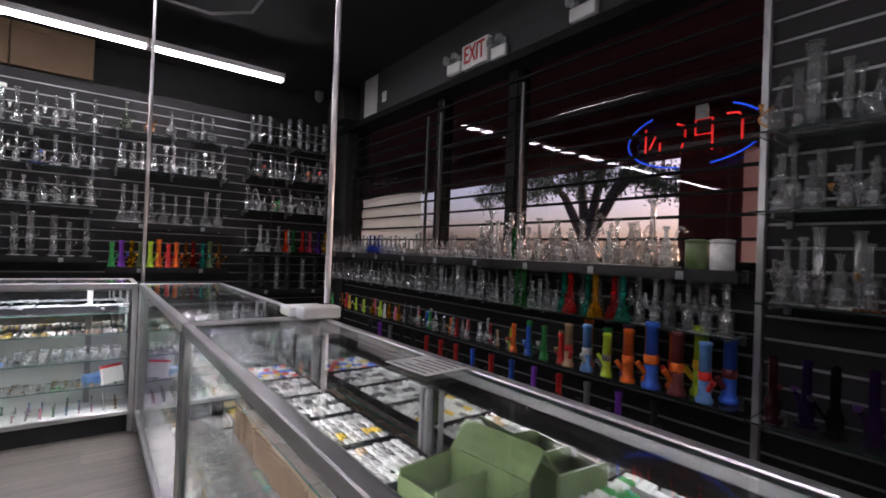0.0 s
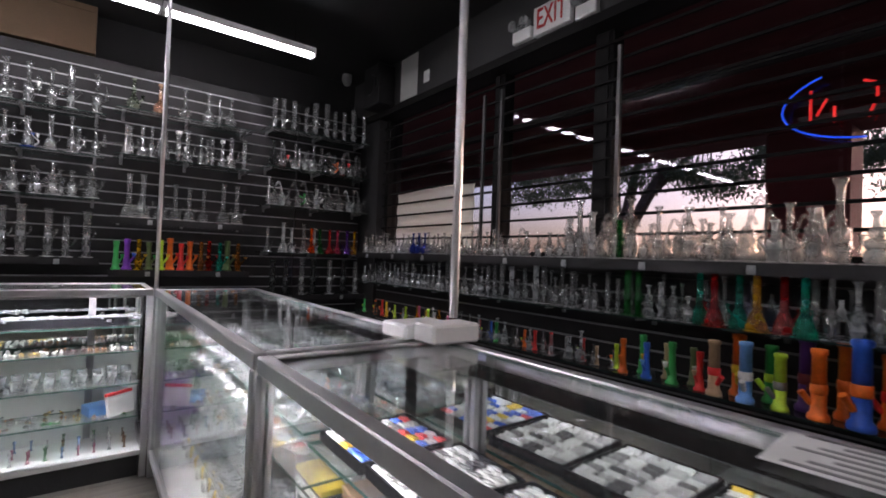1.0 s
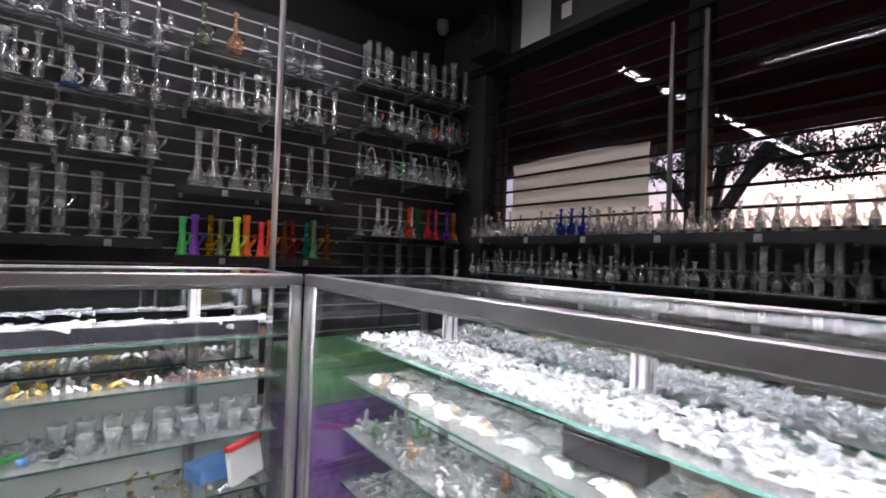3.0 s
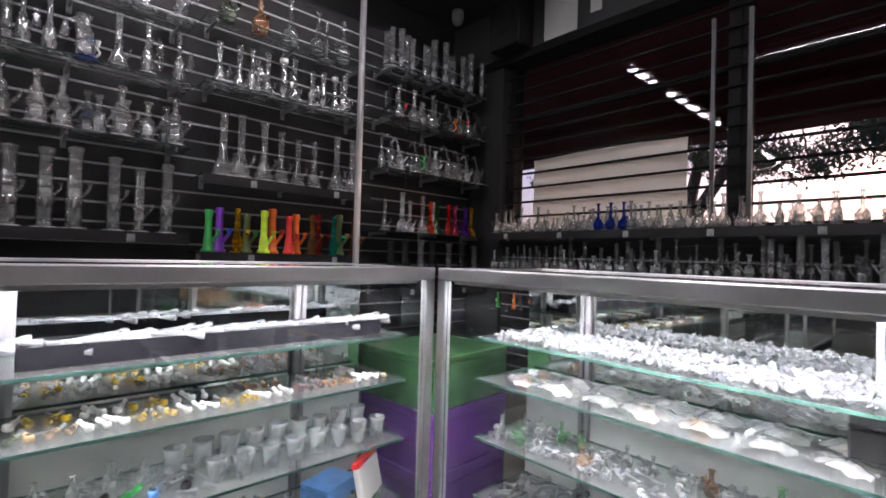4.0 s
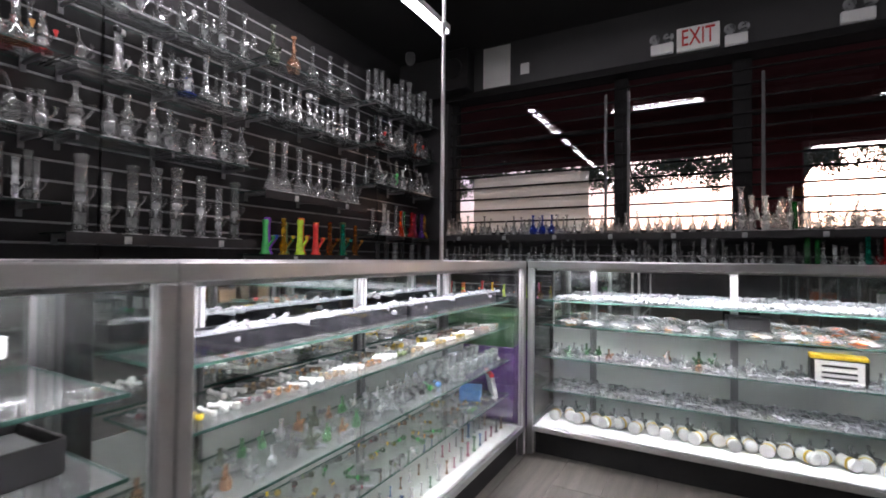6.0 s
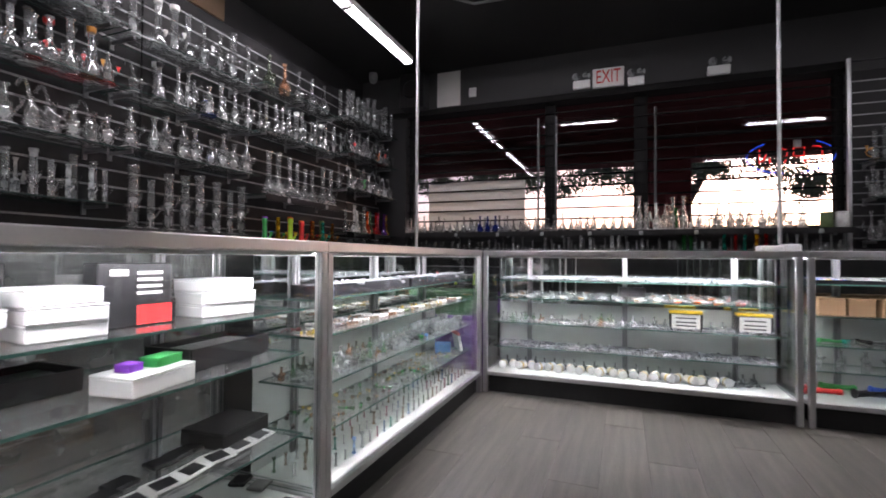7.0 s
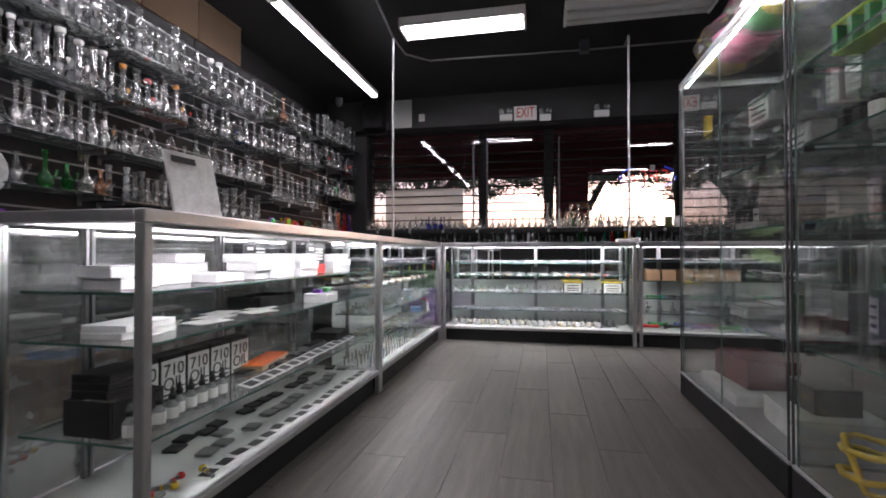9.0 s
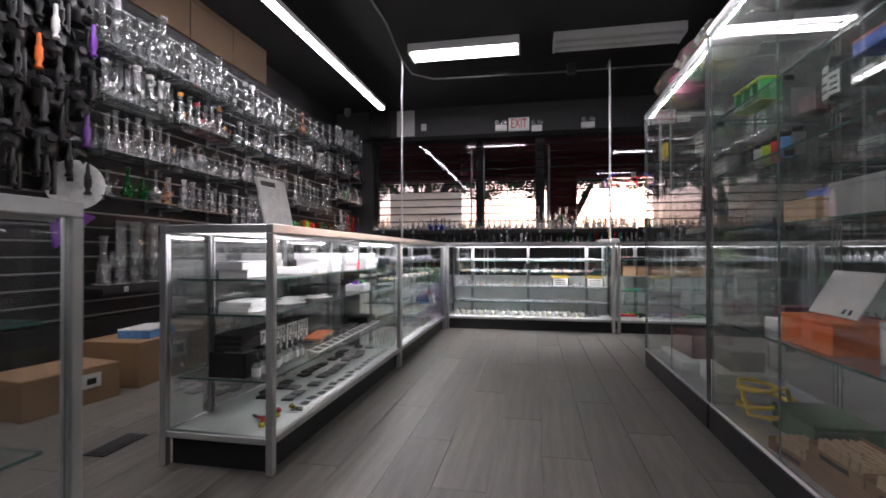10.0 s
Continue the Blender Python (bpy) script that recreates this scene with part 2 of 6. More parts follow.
def lathe(bm, profile, seg=14, cx=0.0, cy=0.0):
    rings = []
    for r, z in profile:
        rings.append([bm.verts.new((cx + r * math.cos(2 * math.pi * k / seg), cy + r * math.sin(2 * math.pi * k / seg), z)) for k in range(seg)])
    for a, b, (r0, z0), (r1, z1) in zip(rings, rings[1:], profile, profile[1:]):
        steep = abs(z1 - z0) >= 0.8 * abs(r1 - r0)
        for k in range(seg):
            f = bm.faces.new((a[k], a[(k + 1) % seg], b[(k + 1) % seg], b[k]))
            f.smooth = steep
    bm.faces.new(list(reversed(rings[0])))
    return rings


def mesh_of(name, bm, mats):
    me = bpy.data.meshes.new(name)
    bm.normal_update()
    bm.to_mesh(me)
    bm.free()
    for m in mats if isinstance(mats, (list, tuple)) else [mats]:
        me.materials.append(m)
    return me


def part(name, bm, mats, parent=None, label="", at=None):
    me = bm if isinstance(bm, bpy.types.Mesh) else mesh_of(name, bm, mats)
    ob = new(name, me)
    ob.parent = parent
    if at is not None:
        ob.matrix_basis = at
    if label:
        ob["label"] = label
    return ob


def empty(name, m=None):
    ob = new(name)
    ob.empty_display_size = 0.1
    if m is not None:
        ob.matrix_basis = m
    return ob


def structure(name, bm, mats, label, category="wall", at=None):
    return tagged(part(name, bm, mats, None, "", at), label, category, kind="structure")


def pane_box(d, axis):
    """A glass sheet whose narrow edges carry the second material."""
    bm = bmesh.new()
    box(bm, *d)
    bm.normal_update()
    for f in bm.faces:
        f.material_index = 0 if abs(f.normal[axis]) > 0.9 else 1
    return bm


# ---- the setting ----
X_WALL, Y_WALL, Z_CEIL = 2.85, 6.05, 3.2
structure("ceiling", boxes((-8, 3.3, -3.2, 6.5, Z_CEIL, Z_CEIL + 0.15)), CEIL, "matt black painted shop ceiling", "ceiling")
structure("wall_north", boxes((-8, 3.3, 6.3, 6.5, 0, Z_CEIL)), BLACKWALL, "dark painted wall behind the slat boards")
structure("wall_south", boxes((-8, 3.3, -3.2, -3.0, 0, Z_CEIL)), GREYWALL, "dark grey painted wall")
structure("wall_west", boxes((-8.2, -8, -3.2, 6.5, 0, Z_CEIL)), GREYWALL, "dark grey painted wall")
W0, W1, S0, S1 = 1.18, 5.66, 1.19, 2.72
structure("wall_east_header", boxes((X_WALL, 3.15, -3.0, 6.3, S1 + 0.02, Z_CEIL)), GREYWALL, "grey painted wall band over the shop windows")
structure("wall_east_sill", boxes((X_WALL + 0.09, 3.15, W0, W1, 0, S0)), BLACKWALL, "dark low wall under the shop windows")
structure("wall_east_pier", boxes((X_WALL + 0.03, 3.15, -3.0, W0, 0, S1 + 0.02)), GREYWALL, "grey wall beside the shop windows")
structure("wall_east_corner", boxes((X_WALL, 3.15, W1, 6.3, 0, S1 + 0.02)), BLACKWALL, "black painted wall in the corner")
structure("trim", boxes((X_WALL - 0.03, X_WALL + 0.2, W0, W1 + 0.3, S1 - 0.05, S1 + 0.018), bevel=0.004), FRAMEPAINT, "black beam along the head of the windows", "trim")

floor = structure("floor", boxes((-8, 3.15, -3.0, 6.3, -0.1, -0.006)), GROUT, "floor of grey wood-look planks with dark joints", "floor")

# windows
window = tagged(empty("window_1", pose(3.01, 0, 0)), "shop window with black frames and clear panes", "window", kind="structure")
for k, (y, w) in enumerate(((W0 + 0.03, 0.06), (2.93, 0.14), (3.885, 0.12), (W1 - 0.03, 0.06))):
    part("mullion", boxes((-0.06, 0.05, y - w / 2, y + w / 2, S0, S1 - 0.05), bevel=0.006), FRAMEPAINT, window)
for y0, y1 in ((W0 + 0.06, 2.86), (3.0, 3.825), (3.945, W1 - 0.06)):
    part("rail", boxes((-0.04, 0.03, y0, y1, 2.2, 2.22), bevel=0.003), FRAMEPAINT, window)
    part("sill", boxes((-0.06, 0.05, y0, y1, S0, S0 + 0.05), bevel=0.004), FRAMEPAINT, window)
    for z0, z1 in ((S0 + 0.05, 2.2), (2.22, S1 - 0.05)):
        p = part("pane", boxes((-0.003, 0.003, y0, y1, z0, z1)), WINDOWGLASS, window)
        p.visible_shadow = False
# thin upright posts beside the panes
for y in (2.79, 3.81, 4.01):
    part("upright", boxes((-0.115, -0.096, y - 0.012, y + 0.012, S0 + 0.02, S1 - 0.2)), UPRIGHT, window)

guard = tagged(empty("window_guard", pose(2.925, 0, 0)), "black steel security bars across the shop windows", "window guard")
bar = mesh_of("bar", boxes((-0.008, 0.008, W0 + 0.001, W1 - 0.001, -0.0085, 0.0085)), BARPAINT)
for k in range(12):
    part("bar", bar, None, guard, at=pose(0, 0, 1.241 + 0.1206 * k))
for y in (W0 + 0.03, 2.9, 3.88, W1 - 0.03):
    part("stay", boxes((0.0085, 0.014, y - 0.012, y + 0.012, 1.21, 2.65)), FRAMEPAINT, guard)

bm = bmesh.new()
bmesh.ops.create_grid(bm, x_segments=30, y_segments=14, size=0.5)
for v in bm.verts:
    y, z = v.co.x, v.co.y
    v.co = Vector((0.008 * math.sin(17 * z + 3 * y) + 0.006 * math.sin(9 * y), y * 1.21, z * 0.6 + (0.012 * math.cos(6 * y) if z > 0.4 else 0)))
solid_banner = part("banner", bm, CLOTH, None, "", pose(2.962, 4.78, 1.54))
sm = solid_banner.modifiers.new("thick", "SOLIDIFY")
sm.thickness = 0.004
tagged(solid_banner, "plain white cloth banner hung inside the window", "banner")

for y in (4.2, 5.36):
    part("tie", boxes((0.006, 0.1, y - 4.785, y - 4.775, 0.275, 0.285)), FRAMEPAINT, solid_banner)

# outside: porch, pillar, ground, trees
structure("ground", boxes((3.15, 900, -900, 900, -0.25, -0.02)), ASPHALT, "asphalt ground outside the shop", "ground")
structure("porch_soffit", boxes((3.15, 5.6, -6, 12, 2.85, 2.95)), MAROON, "dark maroon porch ceiling outside", "soffit")
structure("porch_fascia", boxes((5.2, 5.6, -6, 12, 2.4, 2.85)), MAROON, "dark maroon edge of the porch roof", "fascia")
structure("pillar", boxes((5.18, 5.6, 2.17, 2.76, -0.02, 2.4), bevel=0.02), MAROON, "maroon stucco pillar carrying the porch roof", "pillar")


def tree(x, y, seed, limbs, clumps):
    """A street tree: forked trunk, steep limbs, twigs that carry hanging clumps of leaves. clumps: offset and spread."""
    rnd = random.Random(seed)
    t = tagged(empty("tree", pose(x, y, 0)), "street tree with dark trunk and small leaves", "tree")
    bm = bmesh.new()
    pipe(bm, [(0, 0, -0.05), (0.03, -0.05, 0.8), (0.0, -0.02, 1.7)], 0.17, 10)
    ends = []
    for dx, dy, dz in limbs:
        mid = Vector((dx * 0.45, dy * 0.38, 1.6 + dz * 0.5))
        end = Vector((dx, dy, 1.6 + dz))
        rod(bm, (0, 0, 1.55), mid, 0.12, 0.08, 8)
        rod(bm, mid, end, 0.08, 0.03, 8)
        ends.append(end)
    leaves = bmesh.new()
    for cx, cy, cz, spread, count in clumps:
        c = Vector((cx, cy, cz))
        near = min(ends, key=lambda e: (e - c).length)
        pipe(bm, arc_points(near, c, 0.25), 0.014, 5)
        for k in range(max(2, count // 160)):
            sub_c = c + Vector((rnd.gauss(0, spread), rnd.gauss(0, spread), rnd.gauss(0, spread * 0.55)))
            rod(bm, c, sub_c, 0.007, 0.003, 4)
            for j in range(160):
                q = sub_c + Vector((rnd.gauss(0, 0.13), rnd.gauss(0, 0.13), rnd.gauss(0, 0.09)))
                w = rnd.uniform(0.022, 0.045)
                m = Matrix.Translation(q) @ Euler([rnd.uniform(0, 6) for _ in range(3)]).to_matrix().to_4x4()
                leaves.faces.new([leaves.verts.new(m @ Vector(p)) for p in ((-w, 0, 0), (0, -w * 0.5, 0.2 * w), (w, 0, 0), (0, w * 0.5, 0.2 * w))])
    part("trunk", bm, BARK, t)
    part("crown", leaves, LEAF, t)


def arc_points(a, b, lift, n=5):
    return [a.lerp(b, k / n) + Vector((0, 0, lift * math.sin(math.pi * k / n))) for k in range(n + 1)]


crown_rnd = random.Random(21)
tree(8.4, 6.2, 3, [(0.1, -1.5, 1.75), (-0.1, 0.35, 2.4), (0.3, 1.8, 1.9), (0.2, -0.6, 2.6), (-0.2, -3.0, 3.4)],
     [(crown_rnd.uniform(-0.8, 0.8), -4.2 + 0.5 * k + crown_rnd.uniform(-0.2, 0.2), crown_rnd.uniform(2.6, 2.95), 0.3, 1300) for k in range(14)])
tree(10.6, 2.0, 8, [(0.2, -0.7, 2.9), (0.3, 0.8, 3.0), (-0.3, -0.2, 3.2), (0.2, -2.4, 3.4)],
     [(crown_rnd.uniform(-0.8, 0.8), -3.6 + 0.5 * k + crown_rnd.uniform(-0.2, 0.2), crown_rnd.uniform(2.85, 3.2) - 0.4 * (k < 3), 0.32, 1300) for k in range(9)])


# ---- slat boards and their shelves ----
def slat_board(name, length, z0, z1, label):
    """Slat board in its own frame: it runs along x from 0 to length, faces -y, with metal-lined grooves between boards."""
    t = tagged(empty(name), label, "slat wall")
    step = 0.1016
    n = int((z1 - z0) / step)
    me = mesh_of("slat", boxes((0, length, 0, 0.018, 0.006, step - 0.006), bevel=0.003), SLAT)
    mg = mesh_of("groove", boxes((0, length, 0.003, 0.018, -0.0058, 0.0058)), GROOVE)
    for k in range(n):
        part("slat", me, None, t, at=pose(0, 0, z0 + k * step))
        part("groove", mg, None, t, at=pose(0, 0, z0 + k * step))
    part("backing", boxes((0, length, 0.019, 0.06, z0 - 0.02, z0 + n * step)), BLACK, t)
    return t


SB = "charcoal slat board with bright metal grooves"
for x0, L in ((-5.2, 2.42), (-2.77, 2.42), (-0.34, 2.42), (2.09, 0.74)):
    slat_board("slat_wall", L, 0.42, 2.78, SB + " on the long shop wall").matrix_basis = pose(x0, Y_WALL - 0.02, 0)
structure("wall_ledge", boxes((-8, 2.85, Y_WALL + 0.041, 6.3, 0, 2.76)), BLACKWALL, "dark furred-out wall carrying the slat boards")
structure("baseboard", boxes((-8, 2.85, Y_WALL - 0.015, Y_WALL + 0.04, 0, 0.39)), BLACK, "black baseboard panel under the slat boards", "baseboard")
slat_board("slat_wall", 4.46, 0.1, 1.14, SB + " under the windows").matrix_basis = pose(X_WALL + 0.03, W1 - 0.01, 0, 0, 0, -90)
slat_board("slat_wall", 3.6, 0.1, 2.7, SB + " on the pier beside the windows").matrix_basis = pose(X_WALL - 0.035, W0, 0, 0, 0, -90)
part("post", boxes((X_WALL - 0.06, X_WALL - 0.03, W0 + 0.0, W0 + 0.03, 0, 2.75), bevel=0.003), ALU)["kind"] = "structure"


def wall_shelf(length, depth, clips):
    """Glass shelf in its own frame: back edge along x at y 0, reaching to -depth."""
    t = tagged(empty("wall_shelf"), "glass wall shelf on grey metal brackets with clear ticket clips", "shelf")
    part("sheet", pane_box((0, length, -depth, -0.005, 0, 0.008), 2), [SHELFGLASS, DARKEDGE], t)
    n = max(2, round(length / 0.6) + 1)
    br = mesh_of("bracket", boxes((-0.006, 0.006, -depth + 0.06, 0.0, -0.018, -0.001), (-0.012, 0.012, -0.012, 0.0, -0.05, 0.012)), STANDARD)
    for k in range(n):
        part("bracket", br, None, t, at=pose(0.06 + (length - 0.12) * k / (n - 1), 0, 0))
    if clips:
        part("lip", boxes((0, length, -depth - 0.004, -depth, -0.045, 0.009)), BLACK, t)
        cm = mesh_of("ticket_clip", boxes((-0.018, 0.018, -0.012, -0.006, -0.035, 0.005), bevel=0.002), FROST)
        for k in range(clips):
            part("ticket_clip", cm, None, t, at=pose(length * (k + 0.5) / clips, -depth, -0.008))
    return t


# ---- glass display counters ----
LED_DIM = glow("dim_led_strip", (0.985, 0.935, 1.0), 12.0)
LED_OLD = glow("older_led_strip", (0.985, 0.935, 1.0), 60.0)
LED_TOWER = glow("tower_led_strip", (0.97, 0.97, 1.0), 120.0)
LED_MID = glow("half_led_strip", (0.985, 0.935, 1.0), 40.0)
LED_SOFT = glow("softer_led_strip", (0.985, 0.935, 1.0), 140.0)
def counter(length, shelves, depth=0.5, led=LED, front=0.1, back=0.36, mirrored=True):
    """Counter in its own frame: it runs along x from 0 to length, its front at y 0, its mirrored sliding doors at y back, its rear at y depth. shelves: heights; they reach from y front to the doors."""
    t = tagged(empty("display_counter"), "aluminium-framed glass display counter with lit shelves and black plinth", "display case", "glass display counters")
    H, p = 0.965, 0.03
    pm = mesh_of("post", boxes((0, p, 0, p, 0, H - 0.036), bevel=0.003), ALU)
    for x in (0, length - p):
        for y in (0, depth - p):
            part("post", pm, None, t, at=pose(x, y, 0))
    for y in (0, depth - p):
        part("top_rail", boxes((0, length, y, y + p, H - 0.035, H), bevel=0.003), ALU, t)
        part("bottom_rail", boxes((p, length - p, y, y + p, 0.115, 0.142), bevel=0.003), ALU, t)
    for x in (0, length - p):
        part("end_rail", boxes((x, x + p, p, depth - p, H - 0.034, H - 0.001), bevel=0.003), ALU, t)
        part("end_rail", boxes((x, x + p, p, depth - p, 0.115, 0.141), bevel=0.003), ALU, t)
    part("plinth", boxes((0.035, length - 0.035, 0.035, depth - 0.035, 0, 0.114)), BLACK, t)
    part("deck", boxes((0.01, length - 0.01, 0.031, back + 0.02, 0.12, 0.135)), BOARD, t)
    if mirrored:
        part("rear_panel", boxes((p, length - p, depth - 0.018, depth - 0.012, 0.143, H - 0.036)), BLACK, t)
        part("back_board", boxes((p, length - p, back - 0.0025, back - 0.0005, 0.136, 0.585)), BOARD, t, "pale grey back board")
    part("rear_deck", boxes((0.01, length - 0.01, back + 0.021, depth - 0.031, 0.12, 0.135)), BLACK, t)
    part("top_glass", pane_box((p, length - p, p, depth - p, H - 0.012, H - 0.004), 2), [TOPPANE, EDGE], t)
    part("front_glass", pane_box((p, length - p, 0.012, 0.017, 0.142, H - 0.036), 1), [PANE, EDGE], t)
    for x in (0.012, length - 0.017):
        part("end_glass", pane_box((x, x + 0.005, p, depth - p, 0.142, H - 0.036), 0), [PANE, EDGE], t)
    for k in (0, 1):
        part("sliding_door", boxes((p + k * (length / 2 - 0.05), length / 2 + 0.02 + k * (length / 2 - p - 0.02), back + 0.006 * k, back + 0.0045 + 0.006 * k, 0.145, H - 0.036)), MIRROR if mirrored else DOORPANE, t, "mirrored sliding door" if mirrored else "glass sliding door with painted pale haze")
    for x in (0.25, length / 2, length - 0.25):
        part("standard", boxes((x - 0.016, x - 0.004, back - 0.018, back - 0.003, 0.136, H - 0.036), (x + 0.004, x + 0.016, back - 0.018, back - 0.003, 0.136, H - 0.036), (x - 0.0038, x + 0.0038, back - 0.008, back - 0.003, 0.136, H - 0.036)), RAILGREY, t)
    for z in shelves:
        part("shelf", pane_box((0.04, length - 0.04, front, back - 0.02, z, z + 0.007), 2), [CASEGLASS, EDGE], t)
    t["shelf_front"], t["shelf_back"] = front, back
    # second box: a lip added to keep the strip's light off the shop floor
    part("light_channel", boxes((0.04, length - 0.04, 0.031, 0.052, H - 0.027, H - 0.019), (0.04, length - 0.04, 0.0305, 0.0318, H - 0.046, H - 0.0272)), ALU, t)
    part("led_strip", boxes((0.05, length - 0.05, 0.034, 0.05, H - 0.034, H - 0.0275)), led, t, "glowing white light strip")
    return t


case_a = counter(1.76, (0.74, 0.6, 0.34), led=LED_OLD, front=0.06, back=0.465, mirrored=False)
case_a.matrix_basis = pose(-2.91, 4.01, 0)
case_b = counter(1.8, (0.76, 0.63, 0.46, 0.29), led=LED_SOFT, front=0.075, back=0.34)
case_b.matrix_basis = pose(-1.148, 4.01, 0)
case_c = counter(1.82, (0.755, 0.63, 0.46, 0.29), front=0.13, back=0.395)
case_c.matrix_basis = pose(0.655, 4.005, 0, 0, 0, -90)
case_d = counter(1.82, (0.775, 0.595, 0.43, 0.29), led=LED_MID, front=0.1, back=0.38)
case_d.matrix_basis = pose(0.655, 2.16, 0, 0, 0, -90)
case_e = counter(1.82, (0.76, 0.5), led=LED_DIM)
case_e.matrix_basis = pose(0.655, 0.32, 0, 0, 0, -90)
case_f = counter(1.8, (0.7, 0.42), led=LED_DIM, front=0.06, back=0.465, mirrored=False)
case_f.matrix_basis = pose(-5.47, 4.01, 0)


# ---- tall glass towers ----
def tower(length, depth, height, shelves):
    t = tagged(empty("tower_case"), "tall glass display case on a black plinth with thin metal edges", "display case", "tall glass cases")
    part("plinth", boxes((0, length, 0, depth, 0, 0.12), bevel=0.004), BLACK, t)
    part("plinth_top", boxes((0.0, length, 0.0, depth, 0.121, 0.135), bevel=0.003), ALU, t)
    c = mesh_of("corner_post", boxes((0, 0.008, 0, 0.008, 0.136, height - 0.031), bevel=0.0015), STANDARD)
    for x in (0.001, length - 0.009):
        for y in (0.0, depth - 0.008):
            part("corner_post", c, None, t, at=pose(x, y, 0))
    part("top_frame", boxes((0, length, 0, 0.02, height - 0.03, height), (0, length, depth - 0.02, depth, height - 0.03, height), (0, 0.02, 0.021, depth - 0.021, height - 0.03, height), (length - 0.02, length, 0.021, depth - 0.021, height - 0.03, height)), ALU, t)
    part("top_glass", pane_box((0.02, length - 0.02, 0.02, depth - 0.02, height - 0.014, height - 0.006), 2), [TOWERPANE, TOWEREDGE], t)
    for y in (0.008, depth - 0.014):
        for k in (0, 1):
            part("side_glass", pane_box((0.02 + k * (length - 0.04) / 2 + 0.001, 0.02 + (k + 1) * (length - 0.04) / 2 - 0.001, y, y + 0.006, 0.136, height - 0.031), 1), [TOWERPANE, TOWEREDGE], t)
    for x in (0.008, length - 0.014):
        part("end_glass", pane_box((x, x + 0.006, 0.02, depth - 0.02, 0.136, height - 0.031), 0), [TOWERPANE, TOWEREDGE], t)
    for z in shelves:
        part("shelf", pane_box((0.03, length - 0.03, 0.06, depth - 0.03, z, z + 0.008), 2), [SHELFGLASS, EDGE], t)
        for x in (0.03, length / 2, length - 0.036):
            part("shelf_support", boxes((x, x + 0.006, depth - 0.06, depth - 0.03, z - 0.02, z - 0.001)), BLACK, t)
    part("led_strip", boxes((0.05, length - 0.05, depth - 0.034, depth - 0.03, height - 0.037, height - 0.033)), LED_TOWER, t, "glowing white light strip")
    return t


TW = 1.27
tower_a = tower(TW, 0.56, 1.89, (0.53, 0.95, 1.21, 1.47))
tower_a.matrix_basis = pose(-0.8 - TW, 1.65, 0)
tower_b = tower(TW, 0.56, 1.93, (0.53, 0.95, 1.21, 1.47))
tower_b.matrix_basis = pose(-0.82 - 2 * TW, 1.65, 0)
tower_c = tower(TW, 0.56, 1.93, (0.53, 0.95, 1.21, 1.47))
tower_c.matrix_basis = pose(-0.84 - 3 * TW, 1.65, 0)


# ---- lamps ----
def strip_lamp(x0, x1, y, z):
    t = tagged(empty("strip_light", pose((x0 + x1) / 2, y, z)), "twin-tube fluorescent strip light hung along the slat wall, switched on", "light fixture", "strip lights")
    h = (x1 - x0) / 2 - 0.004
    part("housing", boxes((-h, h, -0.044, 0.044, 0.02, 0.06), bevel=0.006), WHITE, t)
    for s in (-1, 1):
        part("reflector", boxes((-h, h, s * 0.047 - 0.002, s * 0.047 + 0.002, 0.008, 0.06)), WHITE, t)
    for y2 in (-0.022, 0.022):
        bm = bmesh.new()
        rod(bm, (-h + 0.02, y2, 0), (h - 0.02, y2, 0), 0.016, None, 10)
        part("tube", bm, STRIPTUBE, t)
    for x in (-h + 0.01, h - 0.01):
        part("end_cap", boxes((x - 0.01, x + 0.01, -0.042, 0.042, -0.018, 0.0195)), WHITE, t)
    for x in (-h * 0.7, h * 0.7):
        bm = bmesh.new()
        rod(bm, (x, 0, 0.06), (x, 0, Z_CEIL - z), 0.003, None, 5)
        part("wire", bm, CHROME, t)
    bm = bmesh.new()
    pipe(bm, [(-h + 0.03, -0.05, 0.02), (-h + 0.03, -0.055, -0.09)], 0.002, 5)
    part("pull_cord", bm, CHROME, t)


strip_lamp(0.73, 1.9, 5.18, 2.93)
# the last two strips are unseen, added to brighten the west end
for k in range(6):
    strip_lamp(0.73 - 1.22 * (k + 1), 0.73 - 1.22 * k, 5.18, 2.93)


def ceiling_lamp(y0, y1, x0, x1, lit, tube=TUBE, drop=0.0):
    t = tagged(empty("ceiling_light", pose((x0 + x1) / 2, (y0 + y1) / 2, Z_CEIL - 0.03 - drop)), "white twin-tube ceiling fluorescent fixture, " + ("switched on" if lit else "switched off"), "light fixture", "ceiling lights")
    a, b = (x1 - x0) / 2, (y1 - y0) / 2
    part("housing", boxes((-a, a, -b, b, -0.035, 0.03), bevel=0.004), WHITE, t)
    for s in (-1, 1):
        part("reflector", boxes((s * a - 0.012 * (s > 0), s * a + 0.012 * (s < 0), -b, b, -0.062, -0.0355)), WHITE, t)
        part("end_plate", boxes((-a + 0.013, a - 0.013, s * b - 0.02 * (s > 0), s * b + 0.02 * (s < 0), -0.078, -0.0355)), WHITE, t)
        bm = bmesh.new()
        rod(bm, (s * a * 0.5, -b + 0.025, -0.057), (s * a * 0.5, b - 0.025, -0.057), 0.014, None, 10)
        part("tube", bm, tube if lit else OFFTUBE, t)
        if drop:
            bm = bmesh.new()
            rod(bm, (0, s * b * 0.7, 0.03), (0, s * b * 0.7, drop + 0.03), 0.003, None, 5)
            part("hanger", bm, CHROME, t)


